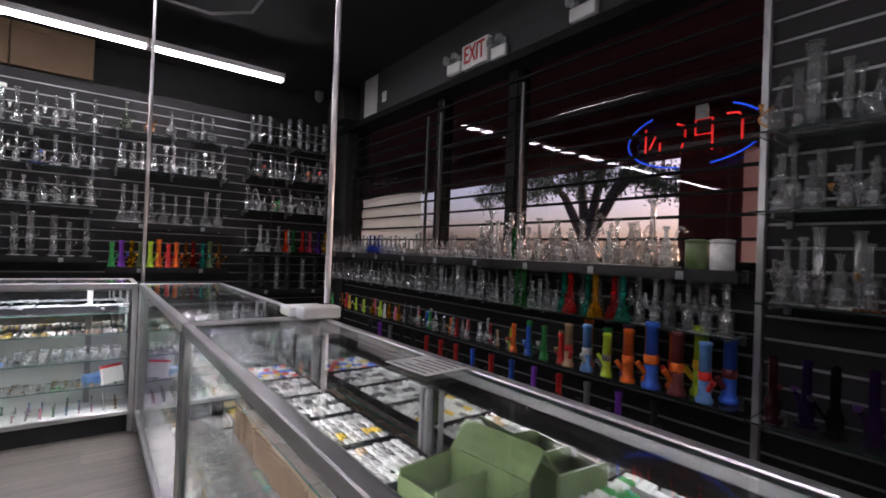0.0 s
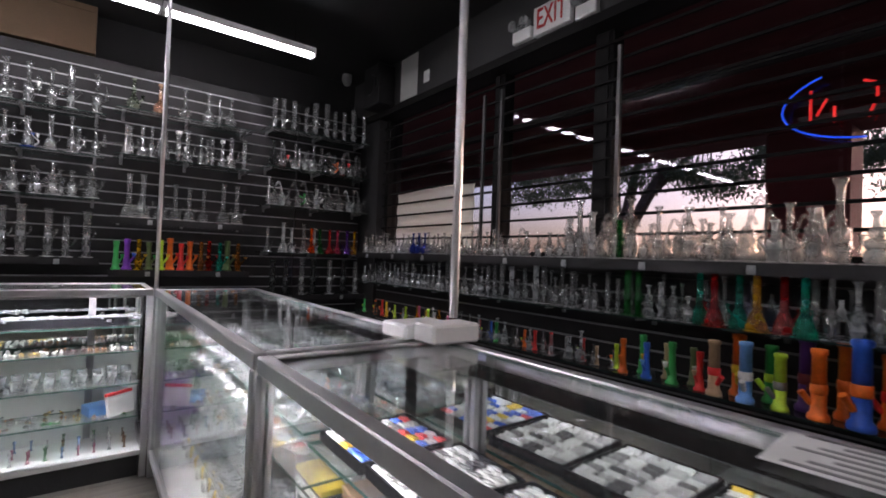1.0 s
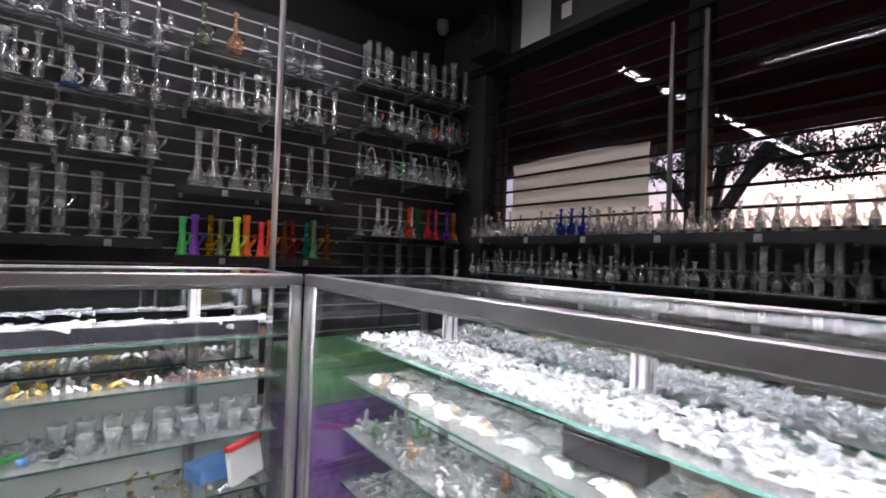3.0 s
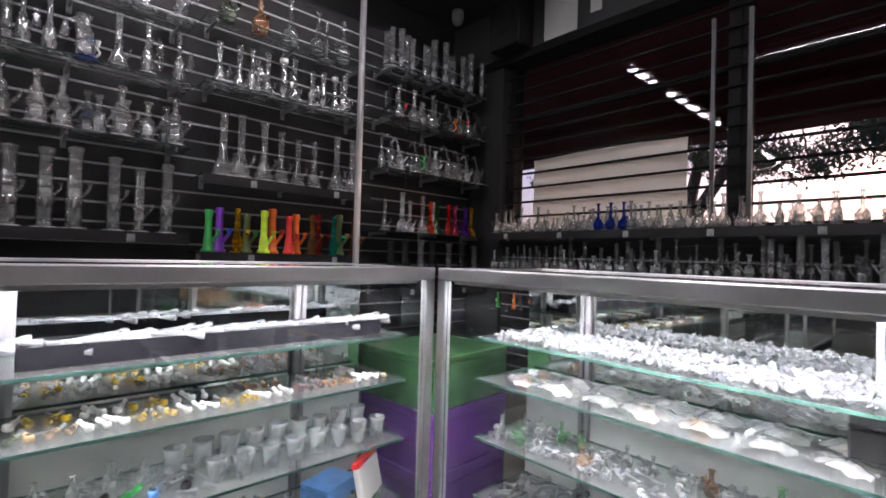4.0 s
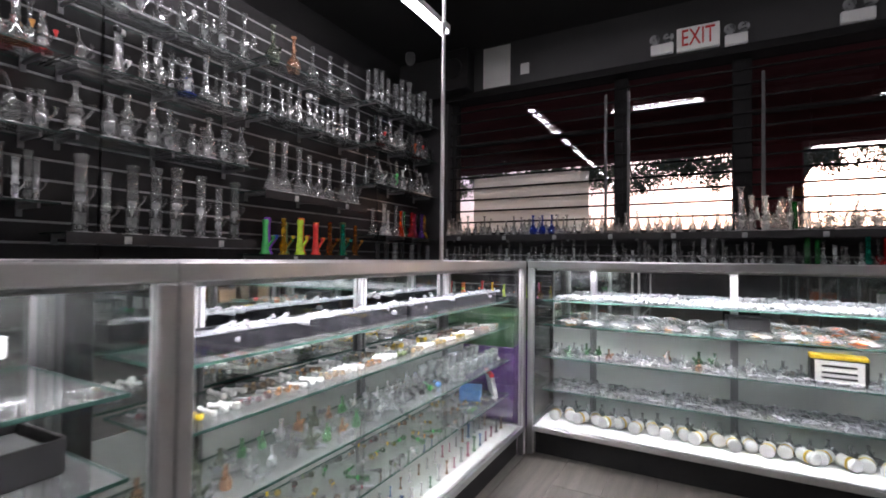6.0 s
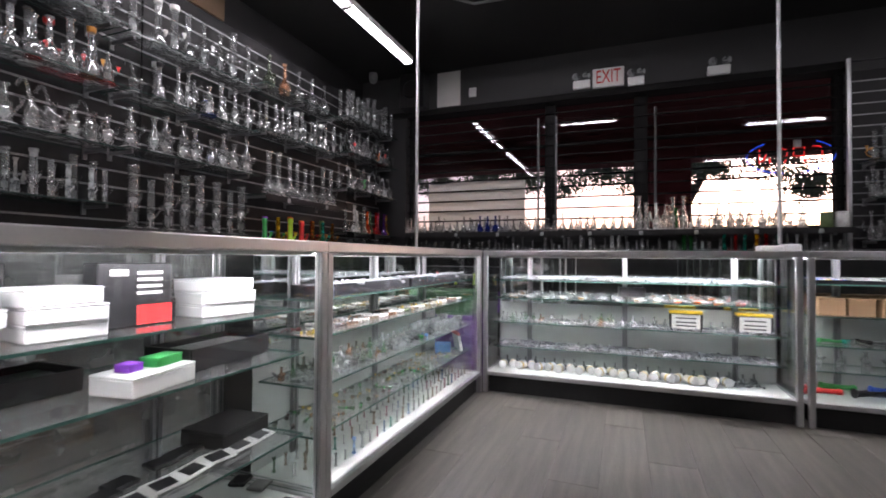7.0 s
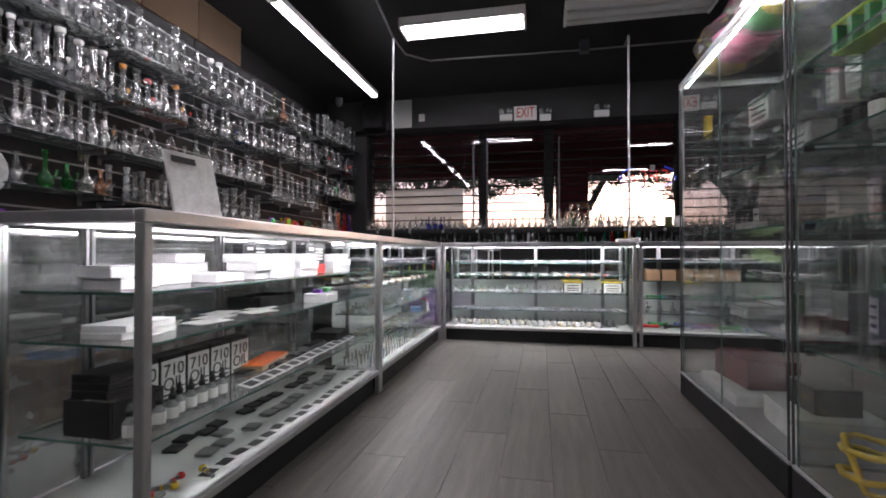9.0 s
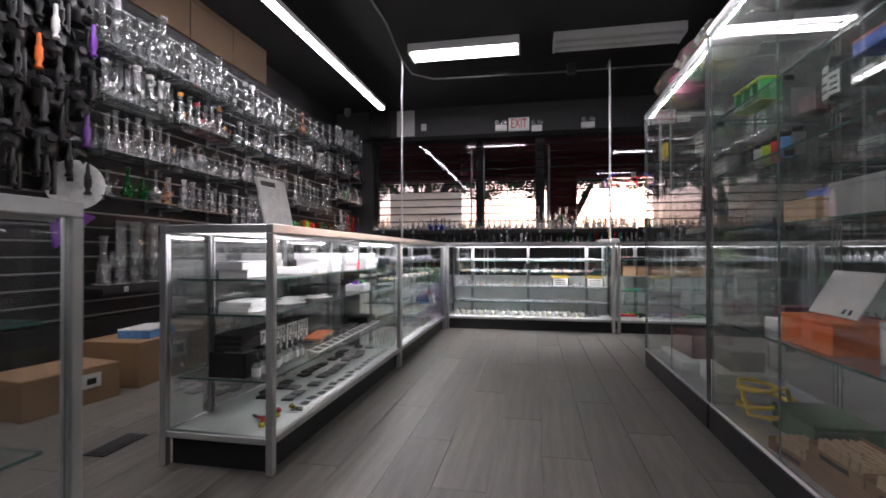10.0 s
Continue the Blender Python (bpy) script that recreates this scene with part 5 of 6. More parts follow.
for k in range(13):
    for r, y in enumerate((0.115, 0.185)):
        c = RND.choice(("white", "tan", "amber", "white", "orange" if k > 5 else "white", "red" if k > 8 else "white"))
        put(("bag", c), lambda: zip_bag(c), at_case(case_c, 0.16 + 0.118 * k, y, 0.63 + S, RND.uniform(-30, 30)), RND.uniform(0.85, 1.1))
put("black_caddy", lambda: carton("gift_box", 0.16, 0.1, 0.06, BLACK, "low black box on the glass shelf"), at_case(case_c, 0.95, 0.14, 0.63 + S + 0.0, 5) @ pose(0, 0, 0.03))
for x in (1.27, 1.64):
    put("yellow_black", lambda: carton("gift_box", 0.19, 0.07, 0.12, SOLID["black"], "black box with a yellow band and white print", PAPER, SOLID["yellow"], "box", "black and yellow boxes"), at_case(case_c, x, 0.14, 0.46 + S, RND.uniform(-6, 6)))
for k in range(26):
    for r, y in enumerate((0.1, 0.18)):
        x = 0.1 + 0.066 * k
        if r == 0 and x > 1.02:
            continue
        c = RND.choice(("clear", "frosted", "clear", "white", "green", "amber", "clear") if k < 20 else ("clear", "frosted"))
        if c in ("white", "sky"):
            put(("hand", c, False), lambda: hand_pipe(c), at_case(case_c, x, y, 0.46 + S, RND.uniform(0, 360)), 1.0)
        else:
            put(("bub", c), lambda: bubbler(c), at_case(case_c, x, y, 0.46 + S, RND.uniform(0, 360)), RND.uniform(0.6, 0.9))
for k in range(40):
    for r, y in enumerate((0.1, 0.15, 0.2)):
        put("lying_tube", lying_tube, at_case(case_c, 0.09 + 0.042 * k, y, 0.29 + S, 80 + RND.uniform(-25, 25)), RND.uniform(0.8, 1.1))


def white_jar():
    t = tagged(empty("jar"), "small white jar with a yellow label, lying on its side", "jar", "white jars")
    bm = bmesh.new()
    lathe(bm, [(0.024, -0.03), (0.026, -0.026), (0.026, 0.02), (0.02, 0.024)], 14)
    part("body", bm, WHITE, t)
    bm = bmesh.new()
    lathe(bm, [(0.0275, 0.008), (0.0275, 0.018), (0.0265, 0.0185)], 14)
    part("label_band", bm, SOLID["yellow"], t)
    bm = bmesh.new()
    lathe(bm, [(0.0275, 0.0245), (0.0275, 0.04), (0.02, 0.042), (0.002, 0.0422)], 14)
    part("lid", bm, WHITE, t)
    return t


for k in range(22):
    put("jar", white_jar, at_case(case_c, 0.1 + 0.066 * k, 0.1 + 0.02 * (k % 2), 0.1365 + 0.028, RND.uniform(-40, 40)) @ pose(0, 0, 0, 90, 0, 0))
for k in range(24):
    c = ("clear", "frosted", "frosted")[k % 3]
    put(("bub", c), lambda: bubbler(c), at_case(case_c, 0.1 + 0.068 * k, 0.19 + 0.025 * (k % 2), 0.136, 40 * k), 0.8)

def loose_glass(case, z, count, y0, y1, seed, what):
    """A scatter of short glass pieces over one shelf."""
    rl = random.Random(seed)
    bm = bmesh.new()
    for k in range(count):
        m = pose(rl.uniform(0.08, 1.72), rl.uniform(y0, y1), z + 0.008, rl.uniform(0, 360), rl.uniform(70, 110), 90 + rl.uniform(-50, 50))
        a, b, c = (m @ Vector((0, 0, q)) for q in (-0.018, 0.006, 0.02))
        rod(bm, a, b, 0.005, 0.005, 6)
        rod(bm, b, c, 0.0055, 0.01, 6)
    tagged(part("glass_pieces", bm, FROSTWHITE, None, "", case.matrix_basis.copy()), what, "glass pieces", kind="stuff")


loose_glass(case_c, 0.46 + S, 260, 0.16, 0.35, 31, "small frosted glass pieces scattered on the middle shelf")
loose_glass(case_c, 0.29 + S, 420, 0.15, 0.36, 32, "small frosted glass pieces spread over the lower shelf")
loose_glass(case_c, 0.136, 160, 0.2, 0.37, 33, "small frosted glass pieces on the case floor")
loose_glass(case_b, 0.46 + S, 160, 0.1, 0.3, 34, "small frosted glass pieces between the bubblers")

# stack in the corner behind the two counters
z = 0.0
for c, h in (("plum", 0.3), ("plum", 0.2), ("moss", 0.17)):
    put(("crate", c, h), lambda: carton("storage_box", 0.4, 0.36, h, SOLID[c], "dull %s plastic storage box stacked in the corner" % {"plum": "purple", "moss": "green"}[c]), pose(0.92, 4.3, z, 0, 0, 4))
    z += h + 0.001

# counter d: trays of packets
def packet_tray(c1, c2, what):
    t = tagged(empty("packet_tray"), "open black tray of small %s packets" % what, "tray", "packet trays")
    part("tray", boxes((-0.09, 0.09, -0.085, 0.085, 0, 0.004), (-0.09, 0.09, -0.089, -0.0855, 0, 0.022), (-0.09, 0.09, 0.0855, 0.089, 0, 0.022), (-0.094, -0.0905, -0.089, 0.089, 0, 0.022), (0.0905, 0.094, -0.089, 0.089, 0, 0.022)), TRAYBLACK, t)
    meshes = [mesh_of("packet", boxes((-0.0155, 0.0155, -0.009, 0.009, 0, 0.008), (-0.008, 0.008, -0.006, 0.006, 0.0082, 0.012), bevel=0.0015), m) for m in (c1, c2, PAPER, SOLID["silver"], SOLID["yellow"] if "red" in what else SOLID["grey"])]
    rr = random.Random(len(what))
    for k in range(45):
        me = meshes[rr.choice((0, 0, 1, 2, 2, 3, 4))]
        part("packet", me, None, t, at=pose(-0.07 + 0.035 * (k % 5) + rr.uniform(-0.003, 0.003), -0.076 + 0.0185 * (k // 5), 0.012, -30 + rr.uniform(-9, 9), 0, rr.uniform(-9, 9)))
    return t


PACKS = (("purple and teal", SOLID["purple"], SOLID["teal"]), ("white and green", PAPER, SOLID["green"]), ("white and tan", PAPER, SOLID["tan"]), ("grey and charcoal", SOLID["silver"], SOLID["charcoal"]), ("white and blue", PAPER, SOLID["blue"]), ("white and yellow", PAPER, SOLID["yellow"]), ("blue and red", SOLID["blue"], SOLID["red"]))
for k, q in enumerate((6, 3, 3, 5, 2, None, 1, 4)):
    if q is not None:
        what, a, b = PACKS[q]
        put(("pack", what), lambda: packet_tray(a, b, what), at_case(case_d, 0.14 + 0.2 * k, 0.15, 0.775 + S, RND.uniform(-4, 4)) @ Matrix.Diagonal((1, 1.2, 1, 1)))
def open_bin(w, d, h):
    """An open card bin with a lower front, a turned-out flap and packets inside."""
    t = tagged(empty("open_bin"), "olive green open cardboard display bin", "bin")
    c = SOLID["olive"]
    part("base", boxes((-w / 2, w / 2, -d / 2, d / 2, 0, 0.003)), c, t)
    part("front", boxes((-w / 2, w / 2, -d / 2 - 0.002, -d / 2 + 0.002, 0.0035, h * 0.75)), c, t)
    part("back", boxes((-w / 2, w / 2, d / 2 - 0.002, d / 2 + 0.002, 0.0035, h)), c, t)
    for s in (-1, 1):
        part("end", boxes((s * w / 2 - 0.002, s * w / 2 + 0.002, -d / 2 + 0.0025, d / 2 - 0.0025, 0.0035, h * 0.9)), c, t)
    part("divider", boxes((-0.002, 0.002, -d / 2 + 0.0025, d / 2 - 0.0025, 0.0035, h * 0.85)), c, t)
    part("flap", boxes((-w / 2, w / 2, -0.002, 0.002, 0, 0.06)), c, t, at=pose(0, d / 2 + 0.002, h, -40, 0, 0))
    return t


put("olive_bin", lambda: open_bin(0.19, 0.13, 0.075), at_case(case_d, 1.16, 0.18, 0.775 + S, 6))
for k in range(6):
    put("wood_box", lambda: carton("wooden_box", 0.12, 0.16, 0.1, CARD, "small brown wooden box with a lid", None, None, "box", "wooden boxes"), at_case(case_d, 0.16 + 0.135 * k, 0.15, 0.595 + S, RND.uniform(-5, 5)))
for k in range(14):
    c = ("red", "green", "black", "blue", "purple")[k % 5]
    silicone_pipe(c, "black", at_case(case_d, 0.02 + 0.115 * k, 0.1 + 0.08 * (k % 2), 0.136 + 0.04, 90 + 8 * (k % 3)) @ pose(0, 0, 0, 90, 0, 0), 0.75, "pipes in the counter")
    c2 = ("green", "teal", "black", "grey")[k % 4]
    put(("hand", c2, True), lambda: hand_pipe(c2, True), at_case(case_d, 0.12 + 0.115 * k, 0.15, 0.43 + S, 50 * k), 1.3)
    put(("bub", "clear"), lambda: bubbler("clear"), at_case(case_d, 0.12 + 0.115 * k, 0.18, 0.29 + S, 50 * k), 1.2)
def green_jar():
    t = tagged(empty("jar"), "green glass jar with a white screw lid", "jar")
    bm = bmesh.new()
    lathe(bm, [(0.028, 0), (0.032, 0.004), (0.032, 0.075), (0.026, 0.085)], 16)
    part("body", bm, TINTED["green"], t)
    bm = bmesh.new()
    lathe(bm, [(0.03, 0.0855), (0.03, 0.105), (0.026, 0.107), (0.003, 0.1075)], 16)
    part("lid", bm, WHITE, t)
    return t


put("green_jar", green_jar, at_case(case_d, 0.99, 0.12, 0.595 + S))
put("notice_block", lambda: carton("card_box", 0.26, 0.18, 0.07, BLACK, "black box with a white printed sheet on it", None, PAPER), at_case(case_d, 1.4, 0.15, 0.595 + S, 4))
for k in range(20):
    c = RND.choice(("clear", "frosted"))
    put(("bub", c), lambda: bubbler(c), at_case(case_e, 0.1 + 0.08 * k, 0.16, 0.76 + S, 40 * k), 1.3)
    put(("bub", c), lambda: bubbler(c), at_case(case_e, 0.1 + 0.08 * k, 0.16, 0.5 + S, 40 * k), 1.4)
    put(("bub", c), lambda: bubbler(c), at_case(case_e, 0.1 + 0.08 * k, 0.16, 0.136, 40 * k), 1.5)

# counter a
BOXWHITE = material("coated_white_card", (0.6, 0.6, 0.605), 0.4, 0, 0.1, 9, 0.03, spread=0.14)
for k, (x, n, y) in enumerate(((0.16, 2, 0.24), (0.36, 2, 0.3), (0.54, 1, 0.2), (0.52, 3, 0.36), (0.72, 3, 0.2), (0.88, 3, 0.2), (1.06, 3, 0.17), (1.5, 3, 0.2))):
    for j in range(n):
        put(("white_box", k % 2), lambda: carton("white_box", 0.17 if k % 2 else 0.14, 0.13, 0.034, BOXWHITE, "flat glossy white product box", None, None, "box", "white product boxes"), at_case(case_a, x + RND.uniform(-0.012, 0.012), y + RND.uniform(-0.012, 0.012), 0.74 + S + 0.0345 * j, RND.uniform(-9, 9)))
RB = SOLID["red"]


def promo_panel():
    t = tagged(empty("promo_box"), "dark upright product box with a red band and pale print", "box", "dark promo boxes")
    part("body", boxes((-0.085, 0.085, -0.03, 0.03, 0, 0.15), bevel=0.003), SOLID["black"], t)
    part("red_band", boxes((0.0, 0.0845, -0.0325, -0.0305, 0.004, 0.05)), RB, t)
    part("print", boxes(*[(0.0, 0.06, -0.0325, -0.0305, 0.075 + 0.016 * j, 0.082 + 0.016 * j) for j in range(4)], (-0.06, -0.02, -0.0325, -0.0305, 0.12, 0.135)), PAPER, t)
    return t


for x, y in ((0.98, 0.37), (1.24, 0.2)):
    put("promo", promo_panel, at_case(case_a, x, y, 0.74 + S, -6))
put("low_black", lambda: carton("flat_box", 0.2, 0.14, 0.05, BLACK, "flat black box on the glass shelf"), at_case(case_a, 1.36, 0.33, 0.74 + S, 3))


def open_tray(w, d, h, fill, what):
    t = tagged(empty("open_tray"), "open black tray with %s" % what, "tray")
    part("base", boxes((-w / 2, w / 2, -d / 2, d / 2, 0, 0.004)), BLACK, t)
    for s in (-1, 1):
        part("side", boxes((-w / 2, w / 2, s * d / 2 - 0.003, s * d / 2 + 0.003, 0.0045, h)), BLACK, t)
        part("end", boxes((s * w / 2 - 0.003, s * w / 2 + 0.003, -d / 2 + 0.004, d / 2 - 0.004, 0.0045, h)), BLACK, t)
    part("sheet", boxes((-w / 2 + 0.01, w / 2 - 0.01, -d / 2 + 0.01, d / 2 - 0.01, h - 0.02, h - 0.016)), fill, t)
    return t


put("tray_grey", lambda: open_tray(0.3, 0.16, 0.06, SOLID["grey"], "grey goods"), at_case(case_a, 1.52, 0.24, 0.6 + S, 3))
put("tray_dark", lambda: open_tray(0.3, 0.16, 0.05, SOLID["black"], "dark goods"), at_case(case_a, 1.02, 0.33, 0.6 + S, 0))
put("green_white", lambda: carton("white_box", 0.18, 0.12, 0.045, WHITE, "white box with a green cap and purple tab", None, SOLID["white"]), at_case(case_a, 1.24, 0.14, 0.6 + S, 8))
put("green_cap", lambda: carton("green_box", 0.08, 0.05, 0.022, SOLID["green"], "small green box lying on a white one"), at_case(case_a, 1.28, 0.14, 0.646 + S, 10))
put("purple_cap", lambda: carton("purple_box", 0.04, 0.04, 0.018, SOLID["purple"], "small purple box lying on a white one"), at_case(case_a, 1.2, 0.14, 0.646 + S, 10))
for k in range(8):
    put("flyer", lambda: tagged(part("flyer", boxes((-0.07, 0.07, -0.05, 0.05, 0, 0.0015)), PAPER), "white printed flyer lying on the shelf", "flyer", "flyers"), at_case(case_a, 0.18 + 0.1 * k, 0.2 + 0.05 * (k % 3), 0.6 + S + 0.002 * (k % 3), RND.uniform(-30, 30)))


def oil_carton():
    t = tagged(empty("oil_carton"), "black carton with a white face lettered in black", "box", "lettered cartons")
    part("body", boxes((-0.058, 0.058, -0.04, 0.04, 0, 0.15), bevel=0.003), BLACK, t)
    part("face", boxes((-0.054, 0.054, -0.0425, -0.0405, 0.006, 0.135)), PAPER, t)
    lettered("710", 0.062, SOLID["black"], pose(0, -0.0435, 0.098, 90, 0, 0), t, 0.0008)
    lettered("OIL", 0.062, SOLID["black"], pose(0, -0.0435, 0.05, 90, 0, 0), t, 0.0008)
    part("print", boxes((-0.045, 0.045, -0.0445, -0.0427, 0.014, 0.02)), SOLID["black"], t)
    return t


for k in range(5):
    put("oil", oil_carton, at_case(case_a, 0.3 + 0.122 * k, 0.33, 0.34 + S, 0))
put("black_bin", lambda: open_tray(0.17, 0.16, 0.1, WHITE, "white flyers on top"), at_case(case_a, 0.15, 0.24, 0.34 + S, 0))
for k in range(3):
    put("slim_black", lambda: carton("flat_box", 0.15, 0.12, 0.022, BLACK, "flat black box in a low stack", None, None, "box", "flat black boxes"), at_case(case_a, 0.15, 0.25, 0.449 + 0.0225 * k, 2 * k))
for k in range(2):
    put("slim_white", lambda: carton("flat_box", 0.2, 0.14, 0.02, WHITE, "flat white box on the stack"), at_case(case_a, 0.2, 0.24, 0.6 + S + 0.0205 * k, 5 * k))


def dropper():
    t = tagged(empty("dropper_bottle"), "small bottle with white label and black dropper cap", "bottle", "dropper bottles")
    bm = bmesh.new()
    lathe(bm, [(0.015, 0), (0.017, 0.003), (0.017, 0.05), (0.008, 0.06), (0.008, 0.064)], 12)
    part("bottle", bm, FROST, t)
    bm = bmesh.new()
    lathe(bm, [(0.0176, 0.01), (0.0178, 0.011), (0.0178, 0.042), (0.0172, 0.043)], 12)
    part("paper_label", bm, PAPER, t)
    bm = bmesh.new()
    lathe(bm, [(0.011, 0.0645), (0.011, 0.08), (0.007, 0.083), (0.006, 0.098), (0.002, 0.1)], 10)
    part("cap", bm, SOLID["black"], t)
    return t


for k in range(9):
    put("dropper", dropper, at_case(case_a, 0.08 + 0.05 * k, 0.12 + 0.02 * (k > 3), 0.34 + S, 30 * k))


def card_strip():
    t = tagged(empty("price_card"), "white card with a black printed square", "card", "printed cards")
    part("card", boxes((-0.045, 0.045, -0.03, 0.03, 0, 0.002)), PAPER, t)
    part("print", boxes((-0.028, 0.028, -0.02, 0.02, 0.0025, 0.0035)), SOLID["black"], t)
    return t


for k in range(13):
    put("price_card", card_strip, at_case(case_a, 0.62 + 0.085 * k, 0.12 + 0.004 * k, 0.34 + S, RND.uniform(-8, 8)) @ pose(0, 0, 0.004, 8, 0, 0))
for k in range(17):
    put("price_card", card_strip, at_case(case_a, 0.35 + 0.083 * k, 0.09 + RND.uniform(-0.01, 0.01), 0.1365, RND.uniform(-10, 10)))
    if k % 5:
        put("pouch", lambda: tagged(part("pouch", boxes((-0.035, 0.035, -0.03, 0.03, 0, 0.012), bevel=0.004), SOLID["grey"]), "flat grey plastic pouch", "pouch", "pouches"), at_case(case_a, 0.4 + 0.083 * k, 0.22 + RND.uniform(-0.03, 0.05), 0.1365, RND.uniform(-20, 20)))
        put("pouch_b", lambda: tagged(part("pouch", boxes((-0.035, 0.035, -0.03, 0.03, 0, 0.012), bevel=0.004), SOLID["black"]), "flat black plastic pouch", "pouch", "pouches"), at_case(case_a, 0.4 + 0.083 * k, 0.35 + RND.uniform(-0.03, 0.03), 0.1365, RND.uniform(-20, 20)))
        put("pouch_b", None, at_case(case_a, 0.72 + 0.06 * k, 0.24 + RND.uniform(-0.02, 0.04), 0.34 + S, RND.uniform(-20, 20)))
put("orange_flat", lambda: carton("flat_box", 0.3, 0.1, 0.025, SOLID["tan"], "flat tan box with an orange end", None, SOLID["orange"]), at_case(case_a, 0.95, 0.27, 0.34 + S, 10))
for k in range(5):
    put(("hand", "red" if k % 2 else "yellow", True), lambda k=k: hand_pipe("red" if k % 2 else "yellow", True), at_case(case_a, 0.12 + 0.06 * k, 0.12 + 0.03 * (k % 2), 0.1365, 60 * k))
for k in range(6):
    put("slim_black", None, at_case(case_f, 1.0 + 0.1 * k, 0.25, 0.42 + S, 20 * k))
put("end_black", lambda: carton("flat_box", 0.2, 0.16, 0.05, BLACK, "low black box on the glass shelf"), at_case(case_a, 1.6, 0.26, 0.34 + S, 4))
sign = tagged(empty("counter_sign", pose(-2.36, 4.3, 0.966, 0, 0, -8)), "grey-white plastic counter sign with a dark slot, leaning back", "sign")
part("board", boxes((-0.11, 0.11, -0.006, 0.006, 0, 0.27), bevel=0.004), SOLID["silver"], sign, at=pose(0, 0, 0.002, -14, 0, 0))
part("slot", boxes((-0.085, 0.02, -0.009, -0.0065, 0.225, 0.25)), BLACK, sign, at=pose(0, 0, 0.002, -14, 0, 0))
part("foot", boxes((-0.1, 0.1, 0.03, 0.09, 0, 0.006)), SOLID["white"], sign)

# ---- goods in and on the towers ----
def at_tower(tw, x, y, z, turn=0):
    return tw.matrix_basis @ pose(x, y, z, 0, 0, turn)


def tower_box(tw, x, z, w, d, h, c, label, y=0.3, turn=0, face=None, lid=None):
    return put(("tb", w, d, h, c, bool(face)), lambda: carton("product_box", w, d, h, CARD if c == "card" else SOLID[c], label, face, lid), at_tower(tw, x, y, z, 180 + turn))


tower_box(tower_a, 0.85, 0.136, 0.5, 0.4, 0.05, "white", "flat white carton on the case floor")
tower_box(tower_a, 0.9, 0.187, 0.36, 0.24, 0.14, "maroon", "dull red product box on a white carton", turn=4)
tower_box(tower_a, 0.3, 0.136, 0.34, 0.3, 0.1, "white", "white carton on the case floor", turn=-5)
tower_box(tower_a, 0.3, 0.237, 0.2, 0.16, 0.1, "charcoal", "dark grey product box on a white carton")
tower_box(tower_a, 0.5, 0.958, 0.2, 0.12, 0.13, "black", "black slatted product box standing upright", turn=3)
tower_box(tower_a, 0.8, 0.958, 0.24, 0.16, 0.05, "silver", "low pale grey product box")
tower_box(tower_a, 0.72, 1.478, 0.18, 0.1, 0.14, "grey", "grey box with striped print", turn=8, face=PAPER)
tower_box(tower_a, 0.95, 1.478, 0.05, 0.03, 0.12, "yellow", "narrow yellow tag box standing upright", y=0.5)
tower_box(tower_a, 0.4, 1.218, 0.22, 0.12, 0.07, "black", "small black product box")
tower_box(tower_a, 0.3, 0.538, 0.16, 0.1, 0.06, "maroon", "low red product box on the shelf")
tower_box(tower_b, 0.86, 0.538, 0.26, 0.2, 0.05, "white", "long white display tray on the shelf", y=0.34)
tower_box(tower_b, 0.58, 0.538, 0.3, 0.2, 0.1, "orange", "orange moulded plastic case on the shelf", y=0.4, lid=SOLID["orange"])
tower_box(tower_b, 1.05, 0.538, 0.1, 0.12, 0.09, "maroon", "red and black product box")
tower_box(tower_b, 0.5, 0.958, 0.26, 0.2, 0.13, "silver", "pale grey patterned carton on the shelf")
tower_box(tower_b, 0.85, 0.958, 0.22, 0.16, 0.1, "tan", "pale tan carton on the shelf")
tower_box(tower_b, 0.78, 1.059, 0.16, 0.1, 0.03, "blue", "flat blue box on a tan carton")
tower_box(tower_b, 0.29, 0.136, 0.5, 0.2, 0.08, "card", "kraft carton of paper goods", y=0.42)
tower_box(tower_b, 0.85, 0.136, 0.3, 0.22, 0.1, "moss", "dull green carton on the case floor", y=0.3)
tower_box(tower_b, 0.4, 1.478, 0.28, 0.16, 0.05, "blue", "blue and orange flat box", lid=SOLID["orange"])
tower_box(tower_c, 0.6, 0.136, 0.6, 0.36, 0.3, "card", "kraft carton on the case floor")
tower_box(tower_c, 0.6, 0.538, 0.5, 0.3, 0.2, "black", "black product box on the shelf")
tower_box(tower_c, 0.6, 0.958, 0.5, 0.3, 0.16, "grey", "plain grey product box")


def torch_lighter(c):
    t = tagged(empty("torch_lighter"), "%s torch lighter standing on the glass shelf" % c, "lighter", "torch lighters")
    part("body", boxes((-0.028, 0.028, -0.02, 0.02, 0, 0.11), bevel=0.006), SOLID[c], t)
    part("head", boxes((-0.022, 0.022, -0.018, 0.018, 0.1105, 0.135), bevel=0.004), SOLID["black"], t)
    bm = bmesh.new()
    rod(bm, (0.0, 0, 0.1355), (0.018, 0, 0.155), 0.008, 0.007, 8)
    part("nozzle", bm, CHROME, t)
    return t


for k, c in enumerate(("black", "black", "white", "lime", "red", "sky", "grey")):
    put(("torch", c), lambda: torch_lighter(c), at_tower(tower_b, 1.2 - 0.075 * k, 0.43, 1.218, 10 * k), 0.72)


